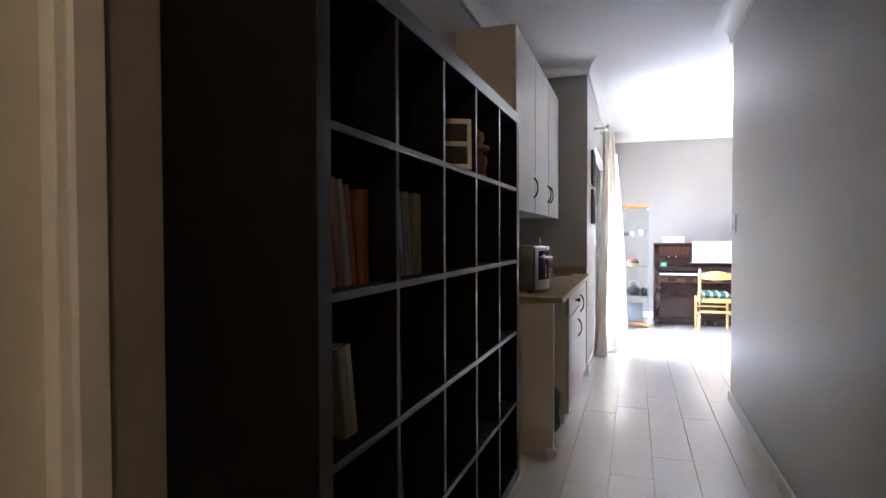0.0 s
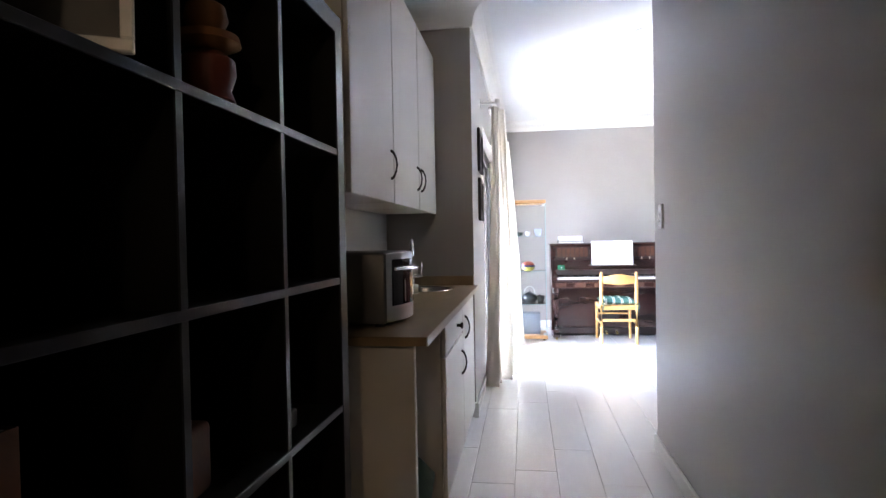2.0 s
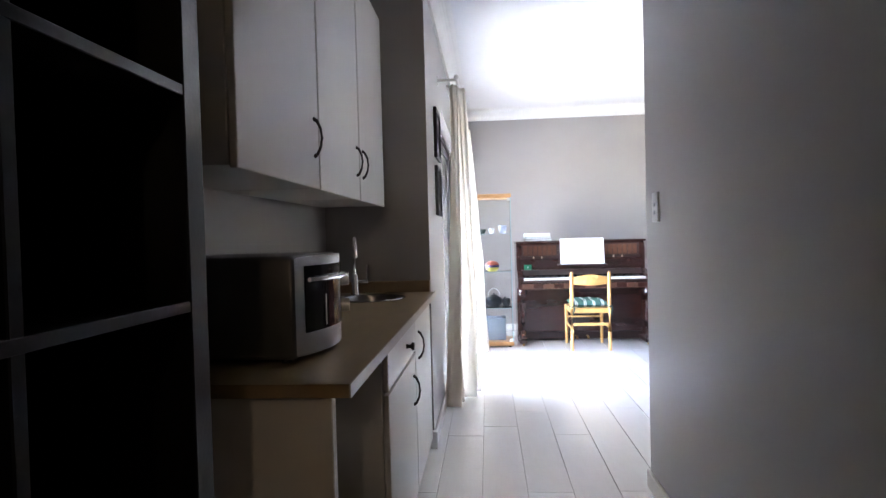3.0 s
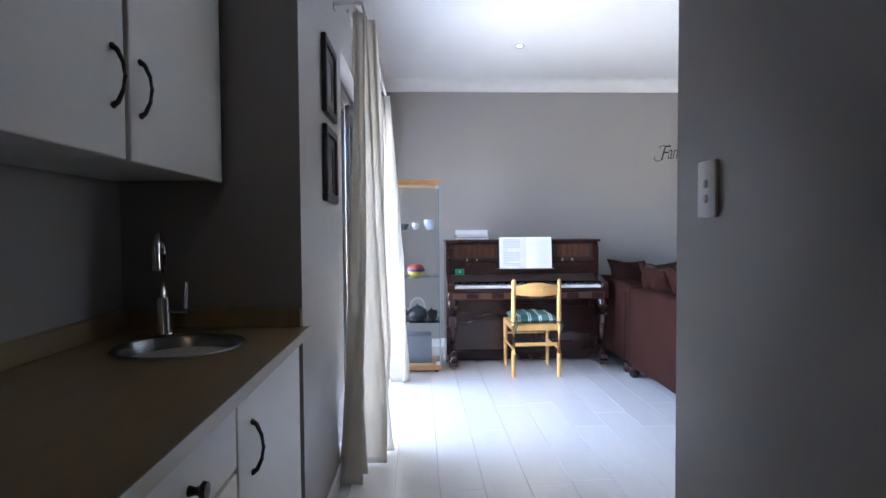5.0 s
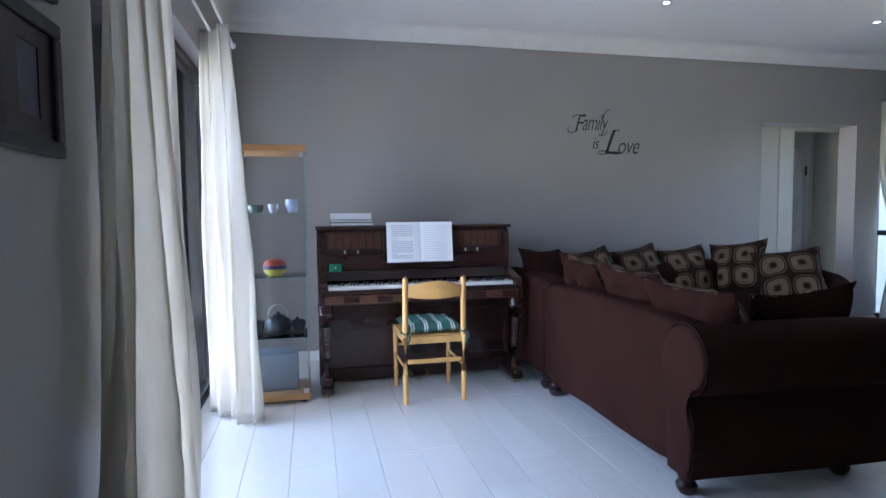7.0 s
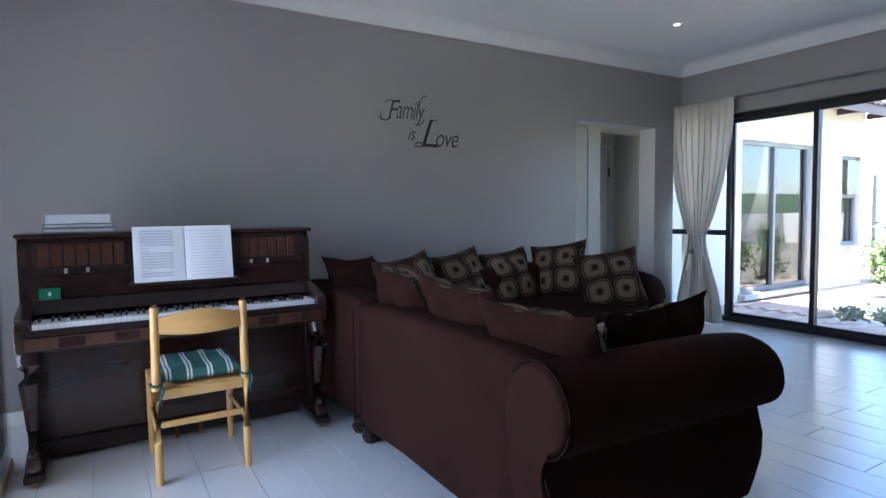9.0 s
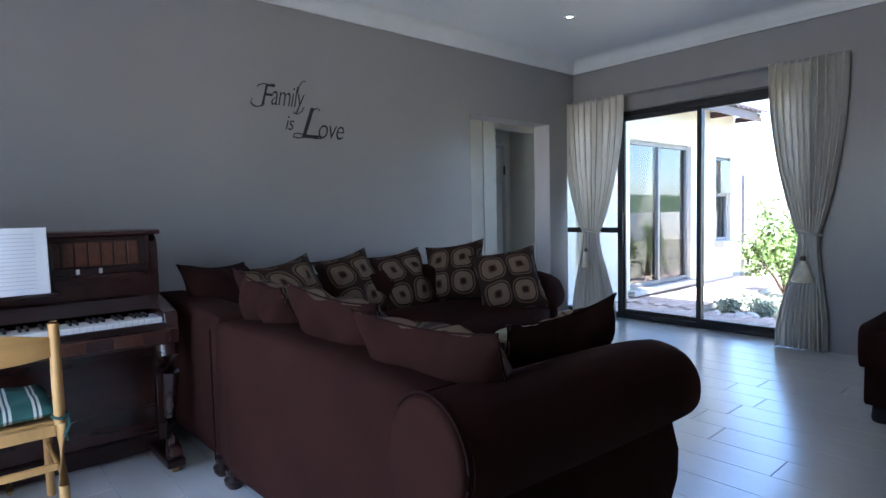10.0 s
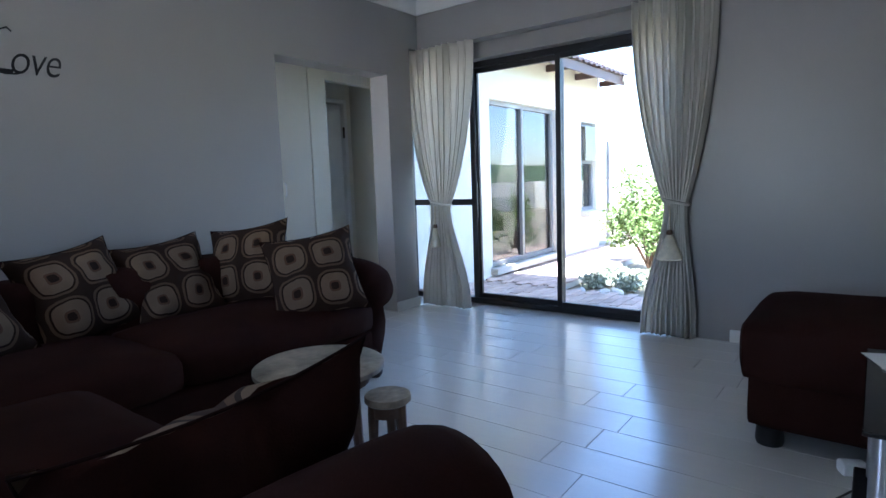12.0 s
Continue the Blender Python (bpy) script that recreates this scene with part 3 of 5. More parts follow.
    part("base", lathe(B(), [(0, 0.912), (0.026, 0.912), (0.026, 0.92), (0.021, 0.93), (0.021, 1.02), (0.015, 1.03), (0, 1.03)], (tx, ty, 0), 20), CHROME, t, smooth=True)
    neck = [(tx, ty, 1.02), (tx, ty, 1.165)] + [(tx + 0.015 - 0.015 * math.cos(radians(a)), ty - 0.055 + 0.055 * math.cos(radians(a)), 1.165 + 0.06 * math.sin(radians(a))) for a in range(20, 181, 20)] + [(tx + 0.031, ty - 0.112, 1.12)]
    part("spout", tube(B(), neck, 0.0115, 12), CHROME, t, smooth=True)
    lev = part("lever", rod(B(), (tx + 0.015, ty, 0.985), (tx + 0.075, ty, 0.985), 0.013, 0.011), CHROME, t, smooth=True)
    part("lever_arm", rod(B(), (tx + 0.066, ty, 0.985), (tx + 0.070, ty, 1.075), 0.006, 0.005), CHROME, lev, smooth=True)


base_units()


def microwave():
    t = thing("toaster_oven", "silver countertop oven with a bulging glass front and two knobs", "oven", pose(-0.745, 3.87, 0.890))
    part("body", box(B(), (0, 0, 0.012), (0.36, 0.40, 0.272), 0.014, 3), material("grey_oven_shell", (0.16, 0.16, 0.165), 0.35, metal=0.6, vary=0.08), t, smooth=True)
    # bulging front: an outline seen from above
    front = [(0.36, 0.002)] + [(0.36 + 0.05 * math.sin(math.pi * k / 12), 0.002 + 0.396 * k / 12) for k in range(1, 12)] + [(0.36, 0.398)]
    part("front", prism(B(), front, 2, 0.018, 0.268, 0.006), STEEL, t, smooth=True)
    win = [(0.363 + 0.051 * math.sin(math.pi * k / 12), 0.002 + 0.396 * k / 12) for k in range(1, 9)]
    win = win + [(x - 0.012, y) for x, y in reversed(win)]
    part("window", prism(B(), win, 2, 0.075, 0.245), GLOSSBLACK, t, "dark oven glass")
    hb = [(0.372 + 0.06 * math.sin(math.pi * k / 12), 0.002 + 0.396 * k / 12, 0.21) for k in range(1, 9)]
    part("handle", tube(B(), hb, 0.006, 8), CHROME, t, "chrome bar handle", smooth=True)
    for z in (0.19, 0.11):
        part("knob", rod(B(), (0.385, 0.335, z), (0.412, 0.340, z), 0.022, 0.019, 20), STEEL, t, smooth=True)
    st = part("sticker", box(B(), (0.4025, 0.118, 0.085), (0.4045, 0.19, 0.165)), PAPER, t, "white printed sticker")
    part("print", boxes(((0.4045, 0.13, 0.10), (0.4055, 0.15, 0.15)), ((0.4045, 0.16, 0.10), (0.4055, 0.18, 0.15))), material("ochre_print", (0.45, 0.30, 0.05), 0.6, vary=0.1), st)
    for x in (0.04, 0.32):
        for yy in (0.04, 0.36):
            part("foot", rod(B(), (x, yy, 0), (x, yy, 0.014), 0.014), BLACK, t)


microwave()


def crate_under_counter():
    t = thing("garden_bag", "slumped dark green cloth bag on the floor under the counter", "bag", pose(-0.42, 4.13, 0))
    bm = lathe(B(), [(0, 0), (0.11, 0), (0.15, 0.05), (0.155, 0.14), (0.13, 0.24), (0.09, 0.31), (0.05, 0.36), (0.06, 0.41), (0.03, 0.43), (0, 0.43)], seg=28)
    for v in bm.verts:
        f = noise.noise(v.co * 9) * 0.035
        v.co.x += f + 0.02 * math.sin(v.co.z * 30)
        v.co.y += noise.noise(v.co * 7 + Vector((3, 1, 2))) * 0.03
    part("bag", bm, material("dark_green_canvas", (0.02, 0.05, 0.025), 0.8, vary=0.4, scale=9, bump=0.3), t, smooth=True)
    solo("brown_boot", boxes(((0, 0, 0), (0.09, 0.22, 0.06)), ((0, 0, 0.06), (0.085, 0.1, 0.16)), bev=0.02), material("brown_leather", (0.05, 0.022, 0.012), 0.5, vary=0.3), "scuffed brown boot on the floor under the counter", "boot", pose(-0.36, 3.86, 0, 0, 0, 8), smooth=True)


crate_under_counter()


def inner_door():
    t = tagged(new("door_1"), "closed cream panel door with a moulded frame", "door", kind="structure")
    t.matrix_basis = pose(-0.03, 0.19, 0)
    part("leaf", box(B(), (-0.875, 0.33, 0.005), (-0.835, 1.16, 2.03), 0.003), CREAM, t)
    part("frame", boxes(((-0.89, 1.16, 0), (-0.80, 1.19, 2.06)), ((-0.89, 0.30, 0), (-0.80, 0.33, 2.06)), ((-0.89, 0.33, 2.03), (-0.80, 1.16, 2.06)), bev=0.003), TRIM, t)
    part("architrave", boxes(((-0.80, 1.18, 0), (-0.782, 1.255, 2.12)), ((-0.80, 0.235, 0), (-0.782, 0.31, 2.12)), ((-0.80, 0.31, 2.05), (-0.782, 1.18, 2.12)), bev=0.006), TRIM, t)


inner_door()


def light_switch():
    t = thing("light_switch", "white two-gang light switch on the grey corridor wall", "switch", pose(SIDE, 5.036, 1.302))
    part("plate", box(B(), (-0.010, -0.04, -0.065), (0, 0.04, 0.065), 0.004, 2), PLASTIC, t, smooth=True)
    for z in (0.012, -0.022):
        part("rocker", lathe(B(), [(0, 0), (0.010, 0), (0.009, 0.004), (0.004, 0.006), (0, 0.006)], seg=16), STEEL, t, "round metal rocker", smooth=True, m=pose(-0.010, 0, z, 0, -90, 0))


light_switch()


def wall_picture(zc):
    t = thing("wall_picture", "small dark wooden picture frame with a dim photograph", "picture", pose(WEST_X, 6.315, zc), "pair of dark pictures")
    part("frame", boxes(((0, -0.158, -0.162), (0.022, 0.158, -0.125)), ((0, -0.158, 0.125), (0.022, 0.158, 0.162)), ((0, -0.158, -0.125), (0.022, -0.13, 0.125)), ((0, 0.12, -0.125), (0.022, 0.158, 0.125)), bev=0.004), BLACK, t)
    part("mat", boxes(((0, -0.12, -0.125), (0.012, -0.05, 0.125)), ((0, 0.05, -0.125), (0.012, 0.12, 0.125)), ((0, -0.05, 0.08), (0.012, 0.05, 0.125)), ((0, -0.05, -0.125), (0.012, 0.05, -0.08))), PIANODARK, t)
    part("photograph", box(B(), (0, -0.05, -0.08), (0.009, 0.05, 0.08)), material("dim_photograph", (0.06, 0.06, 0.09), 0.3, vary=0.6, scale=12), t)


wall_picture(1.498)
wall_picture(1.872)


# ---- curtains ----
def curtain_sheet(bm, along, z0, z1, folds, depth, width_at, centre_at, nz=60, per=14):
    """A pleated drop. along: 'y' lays the width along y. width_at and centre_at give the spread at a height from 0 (hem) to 1 (head)."""
    n = folds * per
    grid = []
    for i in range(nz + 1):
        f = i / nz
        row = []
        w, c, d = width_at(f), centre_at(f), depth(f)
        for k in range(n + 1):
            s = k / n
            ph = 2 * math.pi * folds * s + 0.9 * math.sin(5 * s + 2.2 * f) + 1.3 * noise.noise(Vector((s * 7, f * 2.1, folds * 1.37)))
            u = c + (s - 0.5) * w + 0.008 * math.sin(ph * 2)
            v = d * math.sin(ph) * (0.72 + 0.28 * math.sin(13 * s + 3 * f)) + 0.25 * d * noise.noise(Vector((s * 22, f * 3.1, folds)))
            row.append(bm.verts.new((v, u, z0 + (z1 - z0) * f)))
        grid.append(row)
    for a, b in zip(grid, grid[1:]):
        for k in range(n):
            bm.faces.new((a[k], a[k + 1], b[k + 1], b[k]))
    return bm


def curtain(label, m, z1, folds, depth, width_at, centre_at, z0=0.012):
    t = thing("curtain", label, "curtain", m)
    drop = part("drop", curtain_sheet(B(), "y", z0, z1, folds, depth, width_at, centre_at), CURTAIN, t, smooth=80)
    sol = drop.modifiers.new("thickness", "SOLIDIFY")
    sol.thickness = 0.003
    return t


def lerp(a, b, f):
    return a + (b - a) * f


def smooth01(f):
    f = max(0.0, min(1.0, f))
    return f * f * (3 - 2 * f)


near = curtain("long off-white pleated curtain drawn back at the west glass door", pose(-0.105, 6.65, 0, 0, 0, -24), 2.28, 4, lambda f: lerp(0.085, 0.035, f), lambda f: lerp(0.54, 0.19, f ** 0.7), lambda f: lerp(0.02, 0.0, f))
far = curtain("long off-white pleated curtain hanging beside the glass display cabinet", pose(-0.12, 8.40, 0, 0, 0, 38), 2.28, 4, lambda f: lerp(0.075, 0.045, f), lambda f: lerp(0.42, 0.22, f), lambda f: lerp(-0.05, 0.03, f))


def curtain_rail():
    t = thing("curtain_rod", "thin white curtain rod with finials on wall brackets", "curtain rod")
    part("rod", rod(B(), (-0.095, 6.50, 2.30), (-0.095, 8.84, 2.30), 0.010), TRIM, t, smooth=True)
    part("rod", rod(B(), (-0.165, 6.52, 2.255), (-0.165, 8.82, 2.255), 0.008), TRIM, t, smooth=True)
    for yy in (6.48, 8.86):
        part("finial", lathe(B(), [(0, -0.02), (0.016, -0.012), (0.02, 0), (0.016, 0.012), (0, 0.02)], (-0.095, yy, 2.30), 14), TRIM, t, smooth=True)
    for yy in (6.54, 8.80):
        part("bracket", boxes(((WEST_X, yy - 0.008, 2.292), (-0.095, yy + 0.008, 2.308)), ((WEST_X, yy - 0.02, 2.27), (WEST_X + 0.006, yy + 0.02, 2.33))), TRIM, t)


curtain_rail()


def tied(f, top, waist, hem):
    """Spread of a tied-back curtain: wide at the head, drawn in at two fifths of its height."""
    k = 0.40
    return lerp(waist, top, smooth01((f - k) / (1 - k)) ** 0.42) if f > k else lerp(hem, waist, smooth01(f / k) ** 1.2)


def tassel(parent, y, z, r, m=None):
    part("cord", tube(B(), [(-0.05, y + 0.01, z + 0.22), (-0.068, y, z + 0.15), (-0.07, y, z + 0.06)], 0.007, 8), TASSEL, parent, smooth=True)
    k = part("tassel", lathe(B(), [(0, 0.06), (0.012, 0.056), (0.016, 0.035), (0.020, 0.018), (r * 0.42, -0.005), (r * 0.62, -0.06), (r * 0.95, -0.135), (r * 0.9, -0.145), (0, -0.138)], (-0.07, y, z), 26), TASSEL, parent, "cream thread tassel", smooth=True)
    part("band", lathe(B(), [(0.014, 0.058), (0.019, 0.05), (0.021, 0.035), (0.019, 0.026)], (-0.07, y, z), 20), BRONZE, k, smooth=True)


def tie_curtain(label, m, folds, top, waist, hem, c_top, c_waist, c_hem, r):
    t = curtain(label, m, 2.30, folds, lambda f: tied(f, 0.045, 0.028, 0.05), lambda f: tied(f, top, waist, hem), lambda f: tied(f, c_top, c_waist, c_hem))
    z = 0.945
    part("tieback", tube(B(), [(0.052 * math.cos(a) , c_waist + (waist / 2 + 0.02) * math.sin(a), z + 0.02 * math.sin(a)) for a in [2 * math.pi * k / 28 for k in range(28)]], 0.011, 8, True), CURTAIN, t, "matching rope tieback", smooth=True)
    tassel(t, c_waist + 0.02, 0.70, r)
    return t


tie_curtain("off-white pleated curtain tied back with a small cream tassel", pose(6.165, 9.30, 0), 10, 0.74, 0.17, 0.50, 0.05, 0.06, 0.03, 0.052)
tie_curtain("wide off-white pleated curtain tied back with a large cream tassel", pose(6.15, 7.37, 0), 11, 0.56, 0.13, 0.36, 0.0, -0.03, 0.01, 0.09)


# ---- living room ----
def display_cabinet():
    t = thing("display_cabinet", "tall glass display cabinet with light brown top and base", "display cabinet", pose(-0.08, 8.54, 0))
    w, d, h = 0.43, 0.365, 1.63
    part("base", box(B(), (0, 0, 0.02), (w, d, 0.06), 0.003), BIRCH, t, "light brown wooden base")
    for x in (0.04, w - 0.04):
        for y in (0.04, d - 0.04):
            part("foot", rod(B(), (x, y, 0), (x, y, 0.022), 0.016), BLACK, t)
    part("top", box(B(), (0, 0, h - 0.04), (w, d, h), 0.003), BIRCH, t, "light brown wooden top")
    for name, lo, hi in (("side_pane", (0.004, 0.01, 0.06), (0.009, d - 0.004, h - 0.04)), ("side_pane", (w - 0.009, 0.01, 0.06), (w - 0.004, d - 0.004, h - 0.04)),
                         ("back_pane", (0.012, d - 0.009, 0.06), (w - 0.012, d - 0.004, h - 0.04)), ("door_pane", (0.012, 0.002, 0.064), (w - 0.012, 0.007, h - 0.044))):
        p = part(name, box(B(), lo, hi), CABGLASS, t, "clear glass pane")
        p.visible_shadow = False
    part("pane_edge", boxes(((w - 0.013, 0.0075, 0.06), (w - 0.0035, 0.0115, h - 0.04)), ((0.0035, 0.0075, 0.06), (0.013, 0.0115, h - 0.04))), GLASSEDGE, t)
    for z in (0.415, 0.80, 1.205):
        s = part("shelf", box(B(), (0.012, 0.012, z), (w - 0.012, d - 0.012, z + 0.006)), CABGLASS, t, "clear glass shelf")
        s.visible_shadow = False
        part("shelf_edge", box(B(), (0.012, 0.0095, z), (w - 0.012, 0.0118, z + 0.006)), GLASSEDGE, s)
    for z in (h - 0.075, 0.065):
        part("hinge", box(B(), (w - 0.045, -0.004, z), (w - 0.014, 0.004, z + 0.03), 0.002), STEEL, t)
    part("light_fitting", box(B(), (0.02, 0.05, h - 0.055), (0.06, 0.12, h - 0.041), 0.003), BLACK, t)


display_cabinet()


def cup(x, y, z, r, h, mat, label, handle=True):
    t = thing("cup", label, "cup", pose(x, y, z))
    part("bowl", lathe(B(), [(0, 0.002), (r * 0.6, 0), (r * 0.75, 0.01), (r, h * 0.6), (r * 0.97, h), (r * 0.9, h), (r * 0.9, h * 0.6), (r * 0.6, 0.014), (0, 0.012)], seg=20), mat, t, smooth=True)
    if handle:
        part("handle", tube(B(), [(r * 0.9, 0, h * 0.8), (r * 1.45, 0, h * 0.75), (r * 1.5, 0, h * 0.4), (r * 0.85, 0, h * 0.25)], 0.004, 6), mat, t, smooth=True)


def teapot(x, y, z, s, label):
    t = thing("teapot", label, "teapot", pose(x, y, z))
    part("pot", lathe(B(), [(0, 0), (0.06 * s, 0), (0.085 * s, 0.03 * s), (0.09 * s, 0.06 * s), (0.07 * s, 0.10 * s), (0.045 * s, 0.112 * s), (0, 0.112 * s)]), POTTERY, t, smooth=True)
    part("lid", lathe(B(), [(0.045 * s, 0.112 * s), (0.03 * s, 0.125 * s), (0.008, 0.13 * s), (0.014, 0.14 * s), (0, 0.148 * s)]), POTTERY, t, smooth=True)
    part("handle", tube(B(), [(-0.06 * s, 0, 0.10 * s)] + [(-0.065 * s * math.cos(radians(a)), 0, 0.11 * s + 0.085 * s * math.sin(radians(a))) for a in range(15, 170, 15)] + [(0.06 * s, 0, 0.10 * s)], 0.006 * s, 8), STEEL, t, smooth=True)
    part("spout", tube(B(), [(0.075 * s, 0, 0.05 * s), (0.11 * s, 0, 0.075 * s), (0.125 * s, 0, 0.105 * s)], [0.016 * s, 0.011 * s, 0.008 * s], 8), POTTERY, t, smooth=True)


teapot(0.15, 8.71, 0.422, 1.0, "black pottery teapot with a hoop handle on the glass shelf")
cup(0.02, 8.70, 0.422, 0.045, 0.09, POTTERY, "black pottery cup on the glass shelf")
cup(0.28, 8.70, 0.422, 0.045, 0.085, POTTERY, "black pottery cup on the glass shelf")
cup(0.14, 8.68, 1.212, 0.032, 0.055, PORCELAIN, "white porcelain cup on the glass shelf", False)
cup(0.26, 8.70, 1.212, 0.045, 0.085, material("blue_white_porcelain", (0.55, 0.60, 0.72), 0.2, vary=0.35, scale=40), "blue and white porcelain pot on the glass shelf", False)
cup(0.03, 8.70, 1.212, 0.05, 0.05, material("green_cut_glass", (0.12, 0.16, 0.15), 0.1, vary=0.4, scale=50), "dull green cut glass bowl on the glass shelf", False)


def painted_ball():
    t = thing("painted_egg", "red, blue and yellow painted ornament on a glass shelf", "ornament", pose(0.14, 8.70, 0.807))
    bands = (((0, 0.0), (0.04, 0.0), (0.066, 0.022), (0.074, 0.042)), ((0.074, 0.042), (0.076, 0.055), (0.074, 0.066)), ((0.074, 0.066), (0.062, 0.09), (0.03, 0.107), (0, 0.11)))
    cols = ((0.62, 0.55, 0.10), (0.05, 0.04, 0.14), (0.36, 0.07, 0.04))
    for p, c in zip(bands, cols):
        part("band", lathe(B(), p), material("painted_band", c, 0.4, vary=0.25, scale=30), t, smooth=True)


painted_ball()
# block put in the cabinet's lowest space for the floor's pale reflection
solo("floor_reflection_block", box(B(), (0, 0, 0), (0.25, 0.2, 0.24), 0.004), material("pale_reflection_blue", (0.20, 0.23, 0.27), 0.6, vary=0.1), "pale blue block for the floor's reflection in the lowest glass", "box", pose(0.02, 8.64, 0.061))


def piano():
    t = thing("upright_piano", "dark mahogany upright piano with inlaid panels and curved legs", "piano", pose(0.41, 9.32, 0))
    w, h = 1.40, 1.115

    def P(name, lo, hi, mat=PIANO, bev=0.004, parent=t, label="", seg=2):
        return part(name, box(B(), lo, hi, bev, seg), mat, parent, label)
    # upright case; y runs back from the keyboard, the wall side at 0
    for x in (0.0, w - 0.035):
        part("side_panel", prism(B(), [(0, 0), (-0.42, 0.0), (-0.42, h - 0.09)] + [(-0.38 - 0.04 * math.cos(radians(a)), h - 0.09 + 0.065 * math.sin(radians(a))) for a in (30, 60, 90)] + [(0, h - 0.025)], 0, x, x + 0.035, 0.004), PIANO, t)
    P("lid", (-0.008, -0.455, h - 0.024), (w + 0.008, 0.0, h), bev=0.009, seg=3)
    P("back", (0.036, -0.05, 0.02), (w - 0.036, -0.002, h - 0.026))
    up = P("upper_panel", (0.036, -0.425, 0.78), (w - 0.036, -0.40, h - 0.026))
    # inlaid panel with its row of small squares, each side of the desk
    for a, b in ((0.06, 0.47), (0.93, 1.34)):
        part("inlay_field", box(B(), (a, -0.430, 0.925), (b, -0.4255, 1.075), 0.002), PIANODARK, up)
        for k in range(7):
            x = a + 0.02 + k * (b - a - 0.04) / 7
            part("inlay_strip", box(B(), (x, -0.434, 0.955), (x + (b - a) / 7 - 0.014, -0.4302, 1.065), 0.001), INLAY, up)
        part("inlay_rail", box(B(), (a - 0.01, -0.440, 0.918), (b + 0.01, -0.4256, 0.948), 0.003), PIANODARK, up)
        for x in (0.30, 0.52):
            part("inlay_chip", box(B(), (a + (b - a) * x, -0.4425, 0.921), (a + (b - a) * x + 0.014, -0.4402, 0.945)), material("pearl_chip", (0.5, 0.45, 0.4), 0.2, vary=0.1), up)
    P("fallboard", (0.05, -0.475, 0.765), (w - 0.05, -0.426, 0.80), PIANODARK)
    part("fall_slope", prism(B(), [(-0.428, 0.74), (-0.50, 0.74), (-0.478, 0.80), (-0.428, 0.80)], 0, 0.06, w - 0.06), PIANODARK, t)
    # keyboard shelf, cheeks and front rail
    P("keybed", (0.0, -0.715, 0.60), (w, -0.42, 0.672), PIANO, 0.008, seg=3)
    P("front_rail", (0.04, -0.722, 0.612), (w - 0.04, -0.716, 0.665), INLAY)
    for k in range(12):
        x = 0.05 + k * (w - 0.1) / 12
        part("rail_panel", box(B(), (x + 0.004, -0.7255, 0.616), (x + (w - 0.1) / 12 - 0.004, -0.7222, 0.661), 0.001), PIANO if k % 2 else INLAY, t)
    P("key_slip", (0.05, -0.716, 0.6725), (w - 0.05, -0.698, 0.700), PIANODARK)
    for x in (0.0, w - 0.06):
        part("key_cheek", prism(B(), [(-0.42, 0.672), (-0.71, 0.672), (-0.712, 0.71), (-0.69, 0.745), (-0.62, 0.75), (-0.54, 0.78), (-0.42, 0.80)], 0, x, x + 0.06, 0.008), PIANO, t, smooth=True)
    kw = (w - 0.13) / 52
    for k in range(52):
        x = 0.065 + k * kw
        part("white_key", box(B(), (x + 0.0006, -0.694, 0.6745), (x + kw - 0.0006, -0.545, 0.722)), IVORY, t)
    for k in range(52):
        if k % 7 in (0, 2, 3, 5, 6) and k < 51:
            x = 0.065 + (k + 1) * kw
            part("black_key", prism(B(), [(-0.642, 0.723), (-0.545, 0.723), (-0.545, 0.735), (-0.636, 0.735)], 0, x - 0.0055, x + 0.0055), EBONY, t)
    # lower case
    P("bottom_panel", (0.036, -0.385, 0.10), (w - 0.036, -0.365, 0.60))
    P("toe_rail", (0.036, -0.41, 0.02), (w - 0.036, -0.36, 0.10), PIANODARK)
    g = P("pedal_grille", (0.60, -0.390, 0.17), (0.80, -0.3852, 0.33), PIANODARK, 0.002)
    for k in range(7):
        part("grille_slat", box(B(), (0.612 + k * 0.026, -0.398, 0.18), (0.624 + k * 0.026, -0.3902, 0.32), 0.002), BLACK, g)
    for x in (0.64, 0.76):
        part("pedal", tube(B(), [(x, -0.40, 0.055), (x, -0.455, 0.06), (x, -0.49, 0.052), (x, -0.52, 0.04)], [0.007, 0.008, 0.014, 0.010], 8), BRASS, t, "brass pedal", smooth=True)
    # curved legs under the keyboard's ends
    for x in (0.045, w - 0.045):
        leg = part("leg", tube(B(), [(x, -0.66, 0.60), (x, -0.685, 0.54), (x, -0.70, 0.47), (x, -0.672, 0.35), (x, -0.655, 0.25), (x, -0.665, 0.15), (x, -0.695, 0.09), (x, -0.71, 0.065)],
                                [0.052, 0.046, 0.040, 0.030, 0.025, 0.026, 0.034, 0.036], 14), PIANO, t, smooth=True)
        part("scroll", lathe(B(), [(0, -0.03), (0.030, -0.026), (0.036, 0), (0.030, 0.026), (0, 0.03)], seg=18), PIANO, leg, smooth=True, m=pose(x, -0.705, 0.10, 0, 90, 0))
        part("toe_block", box(B(), (x - 0.04, -0.735, 0.03), (x + 0.04, -0.42, 0.068), 0.008, 2), PIANODARK, leg)
        part("castor", rod(B(), (x - 0.012, -0.695, 0.018), (x + 0.012, -0.695, 0.018), 0.018, None, 16), BRASS, leg)
    desk = P("music_desk", (0.45, -0.535, 0.845), (0.98, -0.43, 0.857), PIANODARK)
    part("desk_back", box(B(), (0.46, -0.438, 0.858), (0.97, -0.428, 1.04), 0.002), PIANODARK, desk)
    c = thing("green_card", "small green card leaning on the piano", "card", pose(0.49, 8.85, 0.802, -12, 0, 0))
